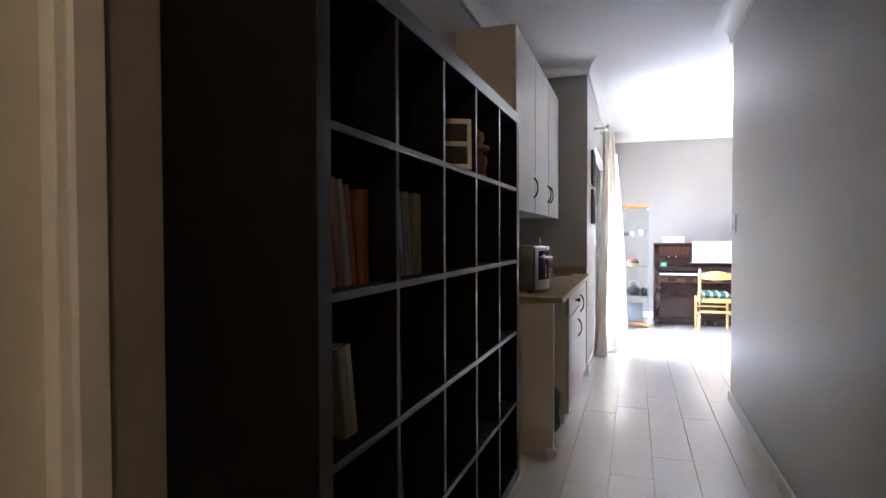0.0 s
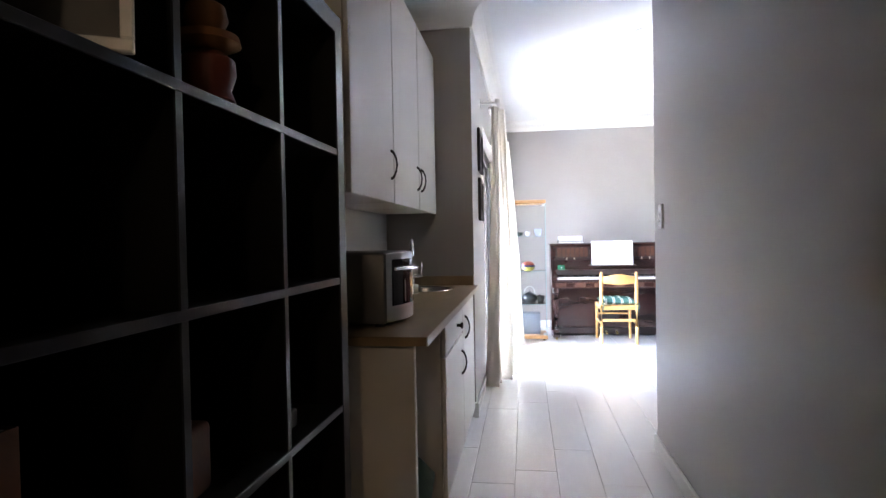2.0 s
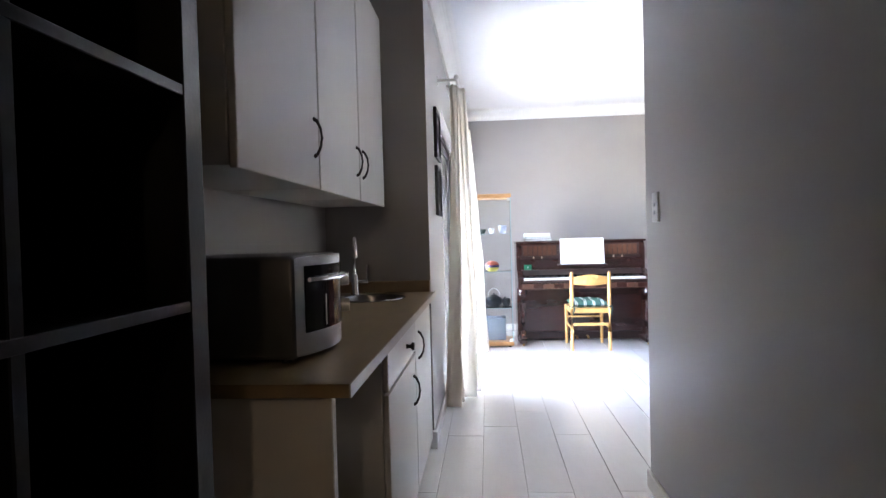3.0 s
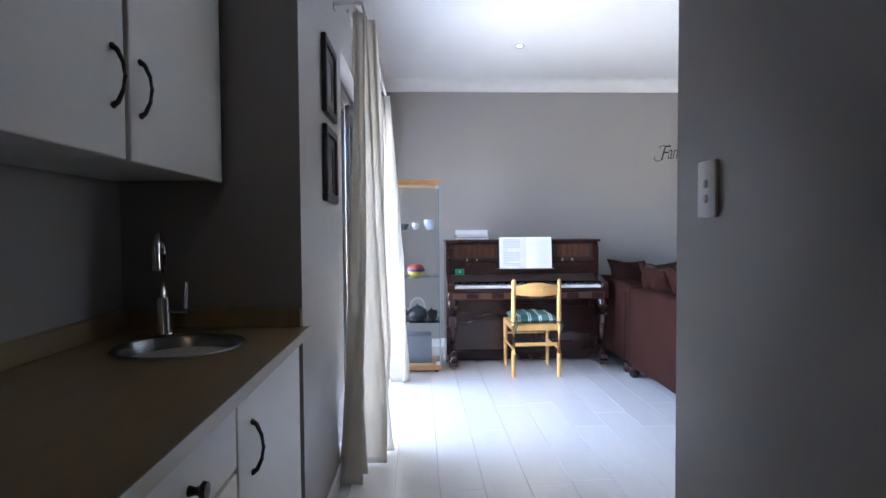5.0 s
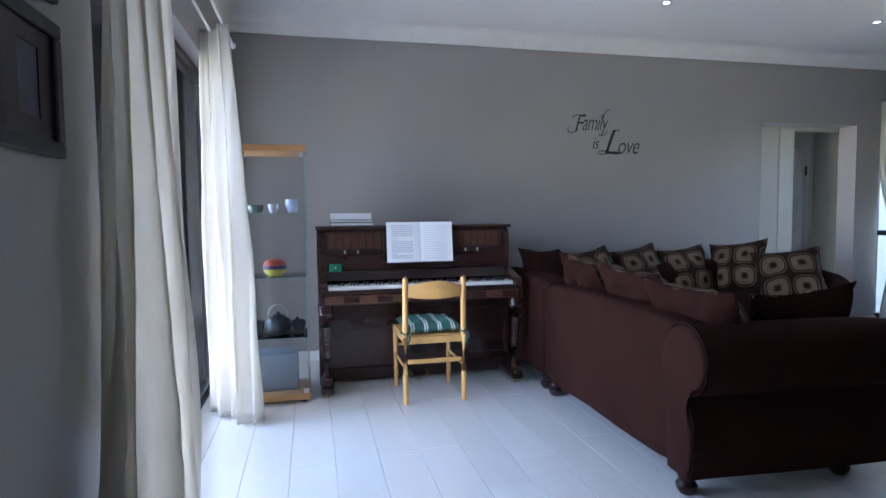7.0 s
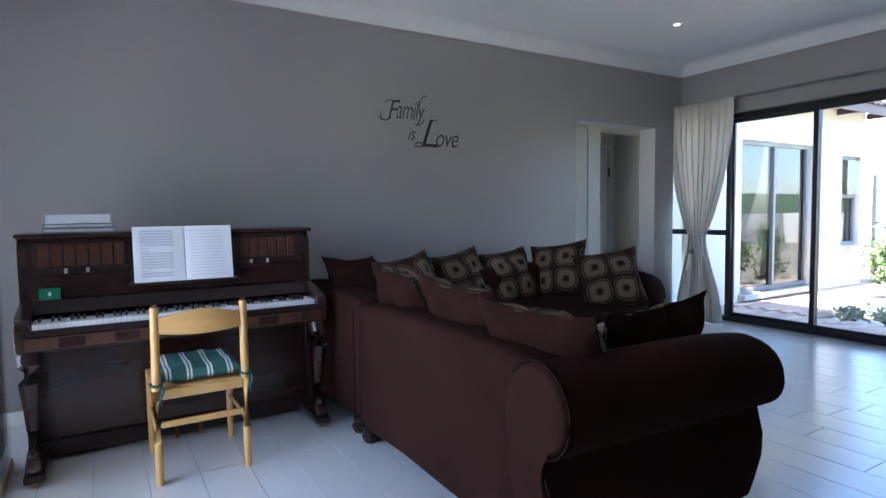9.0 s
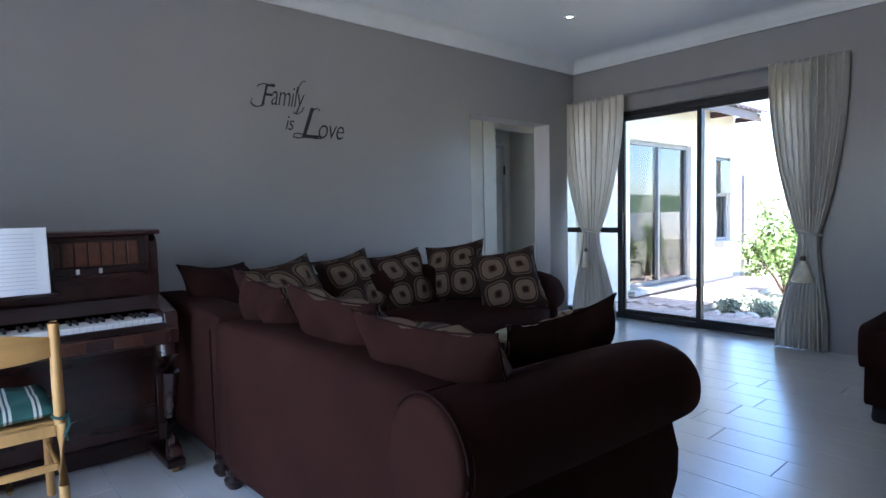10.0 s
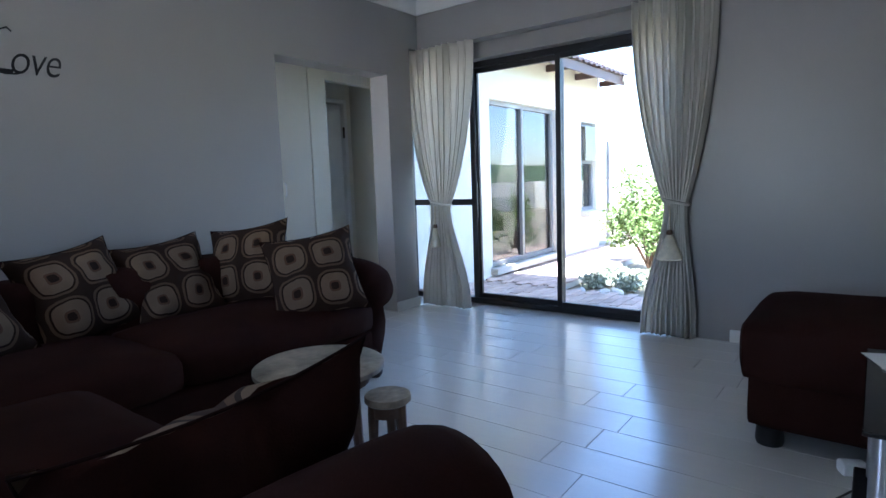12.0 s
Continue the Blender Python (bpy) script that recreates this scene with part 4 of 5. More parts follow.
    part("card", box(B(), (0, 0, 0), (0.085, 0.004, 0.055), 0.001), GREENCARD, c)
    part("mark", boxes(((0.036, -0.001, 0.018), (0.048, 0.0, 0.036))), PAPER, c)


piano()


def open_book():
    t = thing("music_book", "open white song book resting on the piano's desk", "book", pose(1.122, 8.80, 0.859, -7, 0, 0))
    for sgn in (-1, 1):
        pts = [(sgn * 0.003, 0.004)] + [(sgn * (0.003 + 0.228 * k / 8), -0.002 - 0.010 * math.sin(math.pi * min(1, k / 6.5)) ) for k in range(9)] + [(sgn * 0.231, 0.004)]
        pg = part("page", prism(B(), pts, 2, 0.0, 0.278), PAPER, t, smooth=True)
        part("cover", box(B(), (min(0, sgn * 0.236), 0.0045, -0.002), (max(0, sgn * 0.236), 0.008, 0.282), 0.001), PAPER, t)
        # unreadable lines of print
        bm = B()
        for k in range(17 if sgn < 0 else 15):
            z = 0.252 - k * (0.0142 if sgn < 0 else 0.0163)
            if sgn < 0 and k in (6, 7, 14):
                box(bm, (-0.205, -0.0118, z), (-0.165, -0.0105, z + 0.006))
            else:
                a, b = (-0.205, -0.055) if sgn < 0 else (0.022, 0.19)
                box(bm, (a, -0.0135, z), (b, -0.0125, z + (0.009 if sgn < 0 else 0.003)))
        part("print", bm, INK, pg, "grey lines of print")


open_book()


def binder_pile():
    names = ("white ring binder lying on the piano", "grey-green folder lying on the piano", "white folder lying on the piano")
    z = 1.116
    for k, (th, w, mat) in enumerate(((0.022, 0.31, BOOKMATS[4]), (0.020, 0.30, material("grey_green_card", (0.16, 0.21, 0.19), 0.6, vary=0.1)), (0.045, 0.29, PAPER))):
        t = thing("folder", (names[2], names[1], names[0])[k], "folder", pose(0.545 + 0.004 * k, 8.97, z, 0, 0, (-2, 1.5, -1)[k]), "folders piled on the piano")
        part("cover", boxes(((-0.04, 0, 0), (w - 0.04, 0.23, 0.003)), ((-0.04, 0, th - 0.003), (w - 0.04, 0.23, th)), ((-0.04, 0, 0.003), (-0.036, 0.23, th - 0.003)), bev=0.0008), mat, t)
        part("sheets", box(B(), (-0.035, 0.006, 0.003), (w - 0.046, 0.224, th - 0.003)), PAPER, t)
        z += th + 0.001


binder_pile()


def chair():
    t = thing("dining_chair", "varnished beech chair with a green striped tie-on cushion at the piano", "chair", pose(1.118, 8.555, 0) @ Matrix.Diagonal((0.92, 1.0, 0.968, 1.0)))
    hw, yb, yf = 0.205, -0.21, 0.21
    for sx in (-1, 1):
        part("back_post", tube(B(), [(sx * hw, yb, 0.0), (sx * hw, yb, 0.2), (sx * hw, yb, 0.44), (sx * (hw - 0.002), yb - 0.006, 0.62), (sx * (hw - 0.003), yb - 0.012, 0.822), (sx * (hw - 0.003), yb - 0.012, 0.83)], [0.0185, 0.0195, 0.0205, 0.02, 0.0185, 0.014], 16), BEECH, t, smooth=True)
        part("front_leg", tube(B(), [(sx * hw, yf, 0), (sx * hw, yf, 0.2), (sx * hw, yf, 0.44)], [0.0165, 0.018, 0.0195], 14), BEECH, t, smooth=True)
        part("side_rail", box(B(), (sx * hw - 0.011, yb + 0.018, 0.395), (sx * hw + 0.011, yf - 0.016, 0.44), 0.004, 2), BEECH, t)
        part("stretcher", rod(B(), (sx * hw, yb, 0.235), (sx * hw, yf, 0.235), 0.0095), BEECH, t, smooth=True)
    for y, n in ((yb, "back_rail"), (yf, "front_rail")):
        part(n, box(B(), (-hw + 0.016, y - 0.011, 0.395), (hw - 0.016, y + 0.011, 0.44), 0.004, 2), BEECH, t)
    part("stretcher", box(B(), (-hw + 0.015, yb - 0.008, 0.262), (hw - 0.015, yb + 0.008, 0.292), 0.006, 2), BEECH, t)
    part("stretcher", rod(B(), (-hw, yf, 0.30), (hw, yf, 0.30), 0.0095), BEECH, t, smooth=True)
    # curved back board with an arched upper edge
    bm = B()
    n = 18
    rows = []
    for k in range(n + 1):
        u = -1 + 2 * k / n
        x, bow = u * (hw - 0.012), -0.030 * (1 - u * u)
        lo, hi = 0.700 - 0.012 * (1 - u * u), 0.778 + 0.030 * (math.cos(u * math.pi / 2) ** 1.5) - 0.004
        rows.append([bm.verts.new((x, yb - 0.010 + bow + dy, z)) for dy, z in ((-0.008, lo), (0.008, lo), (0.008, hi), (-0.008, hi))])
    for a, b in zip(rows, rows[1:]):
        for k in range(4):
            bm.faces.new((a[k], a[(k + 1) % 4], b[(k + 1) % 4], b[k]))
    bm.faces.new(rows[0])
    bm.faces.new(rows[-1][::-1])
    bmesh.ops.bevel(bm, geom=bm.edges[:], offset=0.003, segments=1, affect="EDGES", clamp_overlap=True)
    part("back_board", bm, stretch(material("varnished_beech_board", (0.60, 0.34, 0.11), 0.32, vary=0.14, scale=14, fine=120, bump=0.02), 0.15, 1, 1), t, smooth=True)
    part("seat", box(B(), (-0.19, -0.19, 0.432), (0.19, 0.215, 0.446), 0.004), BEECH, t)
    cu = part("seat_cushion", pillow_mesh(0.41, 0.42, 0.075, 22, 0.02, 5), STRIPES, t, "green cushion with white stripes", smooth=60, m=pose(0, 0.01, 0.482))
    for sx in (-1, 1):
        part("tie", tube(B(), [(sx * 0.225 * 1.0 * math.cos(a) * 0.12 + sx * hw, yb + 0.027 * math.sin(a), 0.468 + 0.004 * math.cos(2 * a)) for a in [2 * math.pi * k / 14 for k in range(14)]], 0.006, 6, True), GREENTIE, cu, smooth=True, m=pose(0, -0.01, -0.482))
        part("tie_end", tube(B(), [(sx * hw + 0.02, yb - 0.02, 0.468), (sx * hw + 0.028, yb - 0.03, 0.44), (sx * hw + 0.012, yb - 0.03, 0.40), (sx * hw + 0.02, yb - 0.028, 0.375)], [0.007, 0.009, 0.008, 0.006], 6), GREENTIE, cu, smooth=True, m=pose(0, -0.01, -0.482))


def pillow_mesh(w, d, th, n=18, sag=0.06, power=2, seed=1.0, sides=(1, -1)):
    """A stuffed cushion lying flat: full in the middle, drawn thin to its seams, with pulled corners."""
    bm = B()
    def top(sign):
        g = []
        for i in range(n + 1):
            row = []
            for k in range(n + 1):
                u, v = -1 + 2 * i / n, -1 + 2 * k / n
                x = w / 2 * u * (1 - sag * (1 - v * v))
                y = d / 2 * v * (1 - sag * (1 - u * u))
                full = max(0.0, (1 - abs(u) ** power) * (1 - abs(v) ** power)) ** 0.5
                z = sign * th / 2 * full * (1 + 0.22 * noise.noise(Vector((u * 1.6 + seed, v * 1.6, sign * 2.0 + seed))))
                z += 0.16 * th * noise.noise(Vector((u * 2.2 + seed * 3, v * 2.2, seed))) + 0.05 * th * noise.noise(Vector((u * 7, v * 3 + seed, seed)))
                row.append(bm.verts.new((x, y, z)))
            g.append(row)
        return g
    for g in [top(sign) for sign in sides]:
        for i in range(n):
            for k in range(n):
                bm.faces.new((g[i][k], g[i + 1][k], g[i + 1][k + 1], g[i][k + 1]))
    bmesh.ops.remove_doubles(bm, verts=bm.verts[:], dist=0.0006)
    return bm


chair()


def pillow_edge(w, d, sag, r):
    pts = []
    n = 10
    for k in range(4 * n):
        s, f = k // n, (k % n) / n
        u, v = ((-1 + 2 * f, -1), (1, -1 + 2 * f), (1 - 2 * f, 1), (-1, 1 - 2 * f))[s]
        pts.append((w / 2 * u * (1 - sag * (1 - v * v)), d / 2 * v * (1 - sag * (1 - u * u)), 0))
    return tube(B(), pts, r, 6, True)


def throw_pillow(m, label, w=0.50, th=0.2, seed=1.0, faces=None, group="scatter cushions on the corner sofa"):
    t = thing("throw_pillow", label, "cushion", m, group)
    for name, side, cloth in zip(("front_cover", "back_cover"), (1, -1), faces or (CUSHPAT, CUSHPLAIN)):
        part(name, pillow_mesh(w, w, th, 18, 0.115, 2, seed, (side,)), cloth, t, "plain brown cloth" if cloth is CUSHPLAIN else "brown cloth with beige rounded squares", smooth=60)
    part("piping", pillow_edge(w, w, 0.115, 0.003), PIPING, t, smooth=True)


def scroll_outline(c, z0, r, top, foot_in, flip=1):
    """Outline of a rolled arm seen end on: a roll at the head over an S-curved side. First number runs outward."""
    pts = [(0.10, z0)]
    pts += [(-foot_in, z0), (-foot_in - 0.02, z0 + 0.06), (-foot_in - 0.035, z0 + 0.14), (-foot_in - 0.025, z0 + 0.22), (-foot_in + 0.005, z0 + 0.29), (-foot_in + 0.02, top - 2 * r - 0.0)]
    pts += [(-0.005 + p, q) for p, q in arc((0.0, top - r), r, 232, -10, 18)]
    pts += [(0.13, top - r - 0.12), (0.10, z0 + 0.15)]
    return [(c + flip * p, q) for p, q in pts]


def rolled(outline, axis, a, b, c, shrink=0.30):
    """A stuffed arm: its outline drawn from a to b, falling away and rounded at the b end."""
    bm = B()
    rings = []
    for k in range(25):
        s = k / 24
        fall = max(0.0, (s - 0.62) / 0.38)
        f = 1 - shrink * fall ** 2.6
        pos = a + (b - a) * s
        if k == 23:
            f -= 0.03
        if k == 24:
            f, pos = f - 0.16, a + (b - a) * 0.985
        ring = []
        for p, q in outline:
            low = min(1.0, max(0.0, (q - 0.10) / 0.3))
            y, z = c[0] + (p - c[0]) * (f * 0.5 + 0.5), c[1] + (q - c[1]) * (1 - (1 - f) * low)
            y += 0.008 * noise.noise(Vector((pos * 3, p * 4, q * 4)))
            v = [y, z]
            v.insert(axis, pos - (b - a) * 0.06 * max(0.0, s - 0.6) / 0.4 * (1 - low))
            ring.append(bm.verts.new(v))
        rings.append(ring)
    n = len(outline)
    for r0, r1 in zip(rings, rings[1:]):
        for k in range(n):
            bm.faces.new((r0[k], r0[(k + 1) % n], r1[(k + 1) % n], r1[k]))
    bm.faces.new(rings[0])
    bm.faces.new(rings[-1][::-1])
    return bm


def bun_foot(t, x, y):
    part("foot", lathe(B(), [(0, 0), (0.028, 0), (0.042, 0.02), (0.045, 0.04), (0.03, 0.058), (0.036, 0.07), (0.036, 0.085), (0, 0.085)], (x, y, 0), 18), PIANODARK, t, "dark turned bun foot", smooth=True)


def soft_box(lo, hi, r, puff=0.0, seed=0.0):
    """An upholstered block with rounded edges and a slightly swollen, uneven skin."""
    bm = B()
    box(bm, lo, hi)
    bmesh.ops.subdivide_edges(bm, edges=bm.edges[:], cuts=7, use_grid_fill=True)
    c = Vector([(a + b) / 2 for a, b in zip(lo, hi)])
    s = Vector([abs(b - a) / 2 for a, b in zip(lo, hi)])
    for v in bm.verts:
        p = v.co - c
        inner = Vector([max(-(s[k] - r), min(s[k] - r, p[k])) for k in range(3)])
        d = p - inner
        if d.length > 1e-6:
            d = d.normalized() * r
        q = inner + d
        n = Vector([q[k] / s[k] for k in range(3)])
        for k in range(3):
            others = [1 - min(1, abs(n[j])) ** 2 for j in range(3) if j != k]
            q[k] += (1 if n[k] > 0 else -1) * puff * (abs(n[k]) ** 6) * others[0] * others[1]
        q += Vector((1, 1, 1)) * 0.006 * noise.noise((q + c) * 4 + Vector((seed, 0, 0)))
        v.co = c + q
    return bm


def corner_sofa():
    t = thing("corner_sofa", "large chocolate brown corner sofa with rolled arms and bun feet", "sofa")
    zb = 0.085
    # section with its back to the piano side
    a, b = 6.92, 8.34
    part("back", soft_box((1.855, a + 0.02, zb), (2.12, b, 0.735), 0.06, 0.01, 1), SOFA, t, smooth=60)
    part("corner_back", soft_box((1.875, b + 0.015, zb), (2.12, 9.54, 0.745), 0.05, 0.008, 2), SOFA, t, smooth=60)
    part("seam", boxes(((1.850, b - 0.004, 0.12), (1.856, b + 0.004, 0.69))), PIPING, t)
    part("seat_base", soft_box((2.10, 6.98, zb), (2.84, b, 0.31), 0.04, 0.0, 3), SOFA, t, smooth=60)
    part("seat_cushion", soft_box((2.12, 7.06, 0.29), (2.88, 7.71, 0.47), 0.06, 0.03, 4), SOFA, t, smooth=60)
    part("seat_cushion", soft_box((2.12, 7.715, 0.29), (2.88, b + 0.16, 0.47), 0.06, 0.03, 5), SOFA, t, smooth=60)
    # rolled arm
    turn = pose(1.88, 6.93, 0) @ pose(0, 0, 0, 0, 0, -3) @ pose(-1.88, -6.93, 0)
    arm = part("arm", rolled(scroll_outline(6.91, zb, 0.15, 0.725, 0.05), 0, 1.885, 2.94, (6.94, 0.42), 0.10), SOFA, t, smooth=70, m=turn)
    part("arm_facing", prism(B(), scroll_outline(6.91, zb, 0.147, 0.727, 0.047), 0, 1.850, 1.905, 0.02), SOFA, arm, smooth=60)
    part("arm_piping", tube(B(), [(1.867, p, q) for p, q in scroll_outline(6.91, zb, 0.152, 0.733, 0.052)], 0.0045, 6, True), PIPING, arm, smooth=True)
    # section along the wall
    part("wall_back", soft_box((2.12, 9.28, zb), (4.40, 9.57, 0.74), 0.06, 0.01, 6), SOFA, t, smooth=60)
    part("wall_seat_base", soft_box((2.12, 8.52, zb), (4.40, 9.30, 0.31), 0.04, 0.0, 7), SOFA, t, smooth=60)
    for k in range(2):
        part("seat_cushion", soft_box((2.16 + k * 1.12, 8.50, 0.29), (2.16 + (k + 1) * 1.12, 9.28, 0.47), 0.06, 0.03, 8 + k), SOFA, t, smooth=60)
    part("end_arm", rolled(scroll_outline(4.455, zb, 0.14, 0.71, 0.05, -1), 1, 9.57, 8.50, (4.435, 0.42), 0.2), SOFA, t, smooth=70)
    for x, y in ((1.90, 6.93), (1.91, 8.28), (1.92, 8.44), (2.68, 6.92), (4.45, 8.58), (2.8, 8.26), (4.45, 9.50), (1.93, 9.48)):
        bun_foot(t, x, y)


corner_sofa()

PATTERNED = "brown cushion with beige rounded squares propped on the corner sofa"
PLAINC = "plain brown cushion with a patterned front slumped against the sofa back"
# cushions along the wall show their patterned fronts, those along the other back their plain backs
for k, (x, y, z, tilt, turn, roll) in enumerate(((2.66, 9.14, 0.665, 62, 14, 8), (3.20, 9.34, 0.655, 66, 6, 9), (3.66, 9.34, 0.645, 64, -4, 7), (4.08, 9.22, 0.69, 66, -62, 9), (4.12, 8.68, 0.655, 62, -40, 9))):
    throw_pillow(pose(x, y, z, 0, 0, turn) @ pose(0, 0, 0, tilt, 0, 0) @ pose(0, 0, 0, 0, 0, roll), PATTERNED, 0.50, 0.20, 2.0 + k)
for k, (x, y, z, tilt, turn, roll) in enumerate(((2.12, 8.17, 0.68, 60, 84, 6), (2.12, 7.60, 0.67, 60, 92, 4), (2.12, 7.12, 0.635, 60, 98, 2))):
    throw_pillow(pose(x, y, z, 0, 0, turn) @ pose(0, 0, 0, tilt, 0, 0) @ pose(0, 0, 0, 0, 0, roll), PLAINC, 0.54, 0.24, 9.0 + k)
throw_pillow(pose(2.20, 9.04, 0.675, 0, 0, 30) @ pose(0, 0, 0, 64, 0, 0) @ pose(0, 0, 0, 0, 0, -4), "plain dark brown cushion in the sofa's corner", 0.52, 0.22, 14, faces=(CUSHPLAIN, CUSHPLAIN))
throw_pillow(pose(2.585, 7.10, 0.585, 0, 0, -2) @ pose(0, 0, 0, 110, 0, 0) @ pose(0, 0, 0, 0, 0, 5), "brown cushion with a patterned side leaning on the sofa's rolled arm", 0.54, 0.20, 21, faces=(CUSHPLAIN, CUSHPAT))


def nest_table(x, y, h, r, label):
    t = thing("side_table", label, "table", pose(x, y, 0), "carved round side tables")
    part("top", lathe(B(), [(0, h - 0.03), (r * 0.9, h - 0.03), (r, h - 0.022), (r, h - 0.006), (r * 0.96, h), (0, h)], seg=40), material("pale_carved_top", (0.30, 0.25, 0.19), 0.35, vary=0.75, scale=9, fine=40, bump=0.1), t, "carved and inlaid round top", smooth=True)
    part("apron", lathe(B(), [(r * 0.72, h - 0.075), (r * 0.76, h - 0.075), (r * 0.76, h - 0.03), (r * 0.72, h - 0.03)], seg=30), BEECHDARK, t, smooth=True)
    for k in range(3):
        a = 2 * math.pi * k / 3 + 0.6
        part("leg", tube(B(), [(r * 0.66 * math.cos(a), r * 0.66 * math.sin(a), h - 0.03), (r * 0.72 * math.cos(a), r * 0.72 * math.sin(a), h * 0.5), (r * 0.85 * math.cos(a), r * 0.85 * math.sin(a), 0)], [0.022, 0.018, 0.014], 8), BEECHDARK, t, smooth=True)


BEECHDARK = material("brown_stained_wood", (0.11, 0.06, 0.035), 0.4, vary=0.25, scale=14)
nest_table(3.42, 7.84, 0.50, 0.235, "round side table with a carved pale top beside the sofa")
nest_table(3.60, 7.68, 0.355, 0.088, "small low stool with a carved round top")


def armchair():
    t = thing("ottoman", "large dark brown upholstered ottoman by the wall", "ottoman", pose(0, 0, 0))
    part("seat", soft_box((4.60, 5.66, 0.28), (5.50, 6.68, 0.53), 0.055, 0.02, 31), SOFA, t, smooth=60)
    part("base", soft_box((4.65, 5.70, 0.07), (5.46, 6.66, 0.35), 0.05, 0.0, 32), SOFA, t, smooth=60)
    for x in (4.73, 5.38):
        for y in (5.78, 6.57):
            part("foot", lathe(B(), [(0, 0), (0.05, 0), (0.055, 0.02), (0.05, 0.075), (0, 0.075)], (x, y, 0), 16), BLACK, t, "black round foot", smooth=True)


armchair()


def tv_stand():
    t = thing("tv_stand", "black glass television stand with silver tube legs", "tv stand", pose(3.75, 5.48, 0))
    part("top", box(B(), (0, 0, 0.49), (0.80, 0.78, 0.502), 0.003), GLOSSBLACK, t)
    part("shelf", box(B(), (0.03, 0.03, 0.26), (0.77, 0.72, 0.27), 0.003), GLOSSBLACK, t)
    part("base", box(B(), (-0.02, 0.0, 0.02), (0.82, 0.80, 0.05), 0.004), BLACK, t)
    for x in (0.04, 0.76):
        for y in (0.05, 0.74):
            part("leg", rod(B(), (x, y, 0.0), (x, y, 0.49), 0.024, None, 18), STEEL, t, "silver tube leg", smooth=True)


tv_stand()
for k, (x, y, r) in enumerate(((4.42, 6.10, 20), (4.38, 6.06, -8), (4.36, 5.94, 40))):
    solo("paper_sheet", box(B(), (-0.105, -0.148, 0), (0.105, 0.148, 0.0015)), PAPER, "white printed sheet lying on the black stand", "paper", pose(x, y, 0.504 + 0.002 * k, 0, 0, r), group="papers on the stand")
solo("floor_cable", tube(B(), [(4.72, 6.22, 0.006), (4.5, 6.26, 0.006), (4.30, 6.33, 0.03), (4.16, 6.32, 0.05), (4.08, 6.24, 0.02), (4.12, 6.16, 0.006), (4.3, 6.18, 0.006), (4.6, 6.16, 0.006)], 0.004, 6), BLACK, "thin black cable looping on the floor", "cable", smooth=True)
solo("plug_adaptor", box(B(), (0, 0, 0), (0.06, 0.09, 0.05), 0.012, 3), PLASTIC, "white plug adaptor on the floor by the stand", "plug", pose(4.60, 6.23, 0.0, 0, 0, 25), smooth=True)


def downlight(x, y):
    t = thing("downlight", "small round recessed ceiling downlight, switched on", "lamp", pose(x, y, CEIL), "ceiling downlights")
    part("ring", lathe(B(), [(0.021, -0.0003), (0.023, -0.006), (0.042, -0.005), (0.043, 0)], seg=24), STEEL, t, smooth=True)
    part("bulb", lathe(B(), [(0, -0.002), (0.020, -0.002), (0.020, -0.0005)], seg=20), LAMP, t, "lit bulb")


for x, y in ((1.02, 8.53), (1.0, 6.36), (2.98, 8.70), (4.97, 8.74), (2.95, 6.4), (4.97, 6.4)):
    downlight(x, y)


def lettering():
    t = thing("wall_lettering", "black vinyl words Family is Love on the grey wall", "wall decal", pose(0, NORTH - 0.001, 0))
    for word, x0, x1, z0, z1 in (("F", 2.692, 2.800, 1.915, 2.068), ("amily", 2.765, 3.020, 1.882, 2.075), ("is", 2.864, 2.932, 1.768, 1.865), ("L", 2.985, 3.130, 1.722, 1.940), ("ove", 3.120, 3.336, 1.727, 1.826)):
        cu = bpy.data.curves.new(word, "FONT")
        cu.body, cu.size, cu.shear, cu.extrude, cu.space_character = word, 0.2, 0.34, 0.0006, 0.92
        cu.offset = -0.0016
        tmp = bpy.data.objects.new(word, cu)
        scene.collection.objects.link(tmp)
        me = bpy.data.meshes.new_from_object(tmp.evaluated_get(bpy.context.evaluated_depsgraph_get()))
        bpy.data.objects.remove(tmp)
        me.materials.clear()
        me.materials.append(LETTER)
        xs, ys = [v.co.x for v in me.vertices], [v.co.y for v in me.vertices]
        sx, sy = (x1 - x0) / (max(xs) - min(xs)), (z1 - z0) / (max(ys) - min(ys))
        for v in me.vertices:
            v.co.x, v.co.y = (v.co.x - min(xs)) * sx, (v.co.y - min(ys)) * sy
        ob = new("word_" + word.lower(), me)
        ob.parent = t
        ob.matrix_basis = pose(x0, 0, z0, 90, 0, 0)
    for pts, rr in (([(2.715, 1.935), (2.699, 1.918), (2.665, 1.908), (2.641, 1.909), (2.62, 1.931), (2.63, 1.956)], 0.0042), ([(2.672, 2.040), (2.678, 2.054), (2.715, 2.066), (2.760, 2.064), (2.794, 2.070)], 0.0040),
                    ([(3.029, 1.746), (2.99, 1.722), (2.956, 1.717), (2.918, 1.723), (2.928, 1.745), (2.965, 1.752), (3.005, 1.742), (3.093, 1.722), (3.14, 1.726), (3.169, 1.742)], 0.0046), ([(3.070, 1.895), (3.085, 1.925), (3.119, 1.942), (3.136, 1.925)], 0.0042),
                    ([(2.965, 2.030), (2.978, 2.080), (2.997, 2.108), (3.018, 2.122), (3.031, 2.118)], 0.0034), ([(3.011, 1.937), (2.992, 1.905), (2.961, 1.886), (2.935, 1.888), (2.928, 1.900)], 0.0034)):
        part("swash", tube(B(), [(x, -0.001, z) for x, z in pts], rr, 6), LETTER, t)


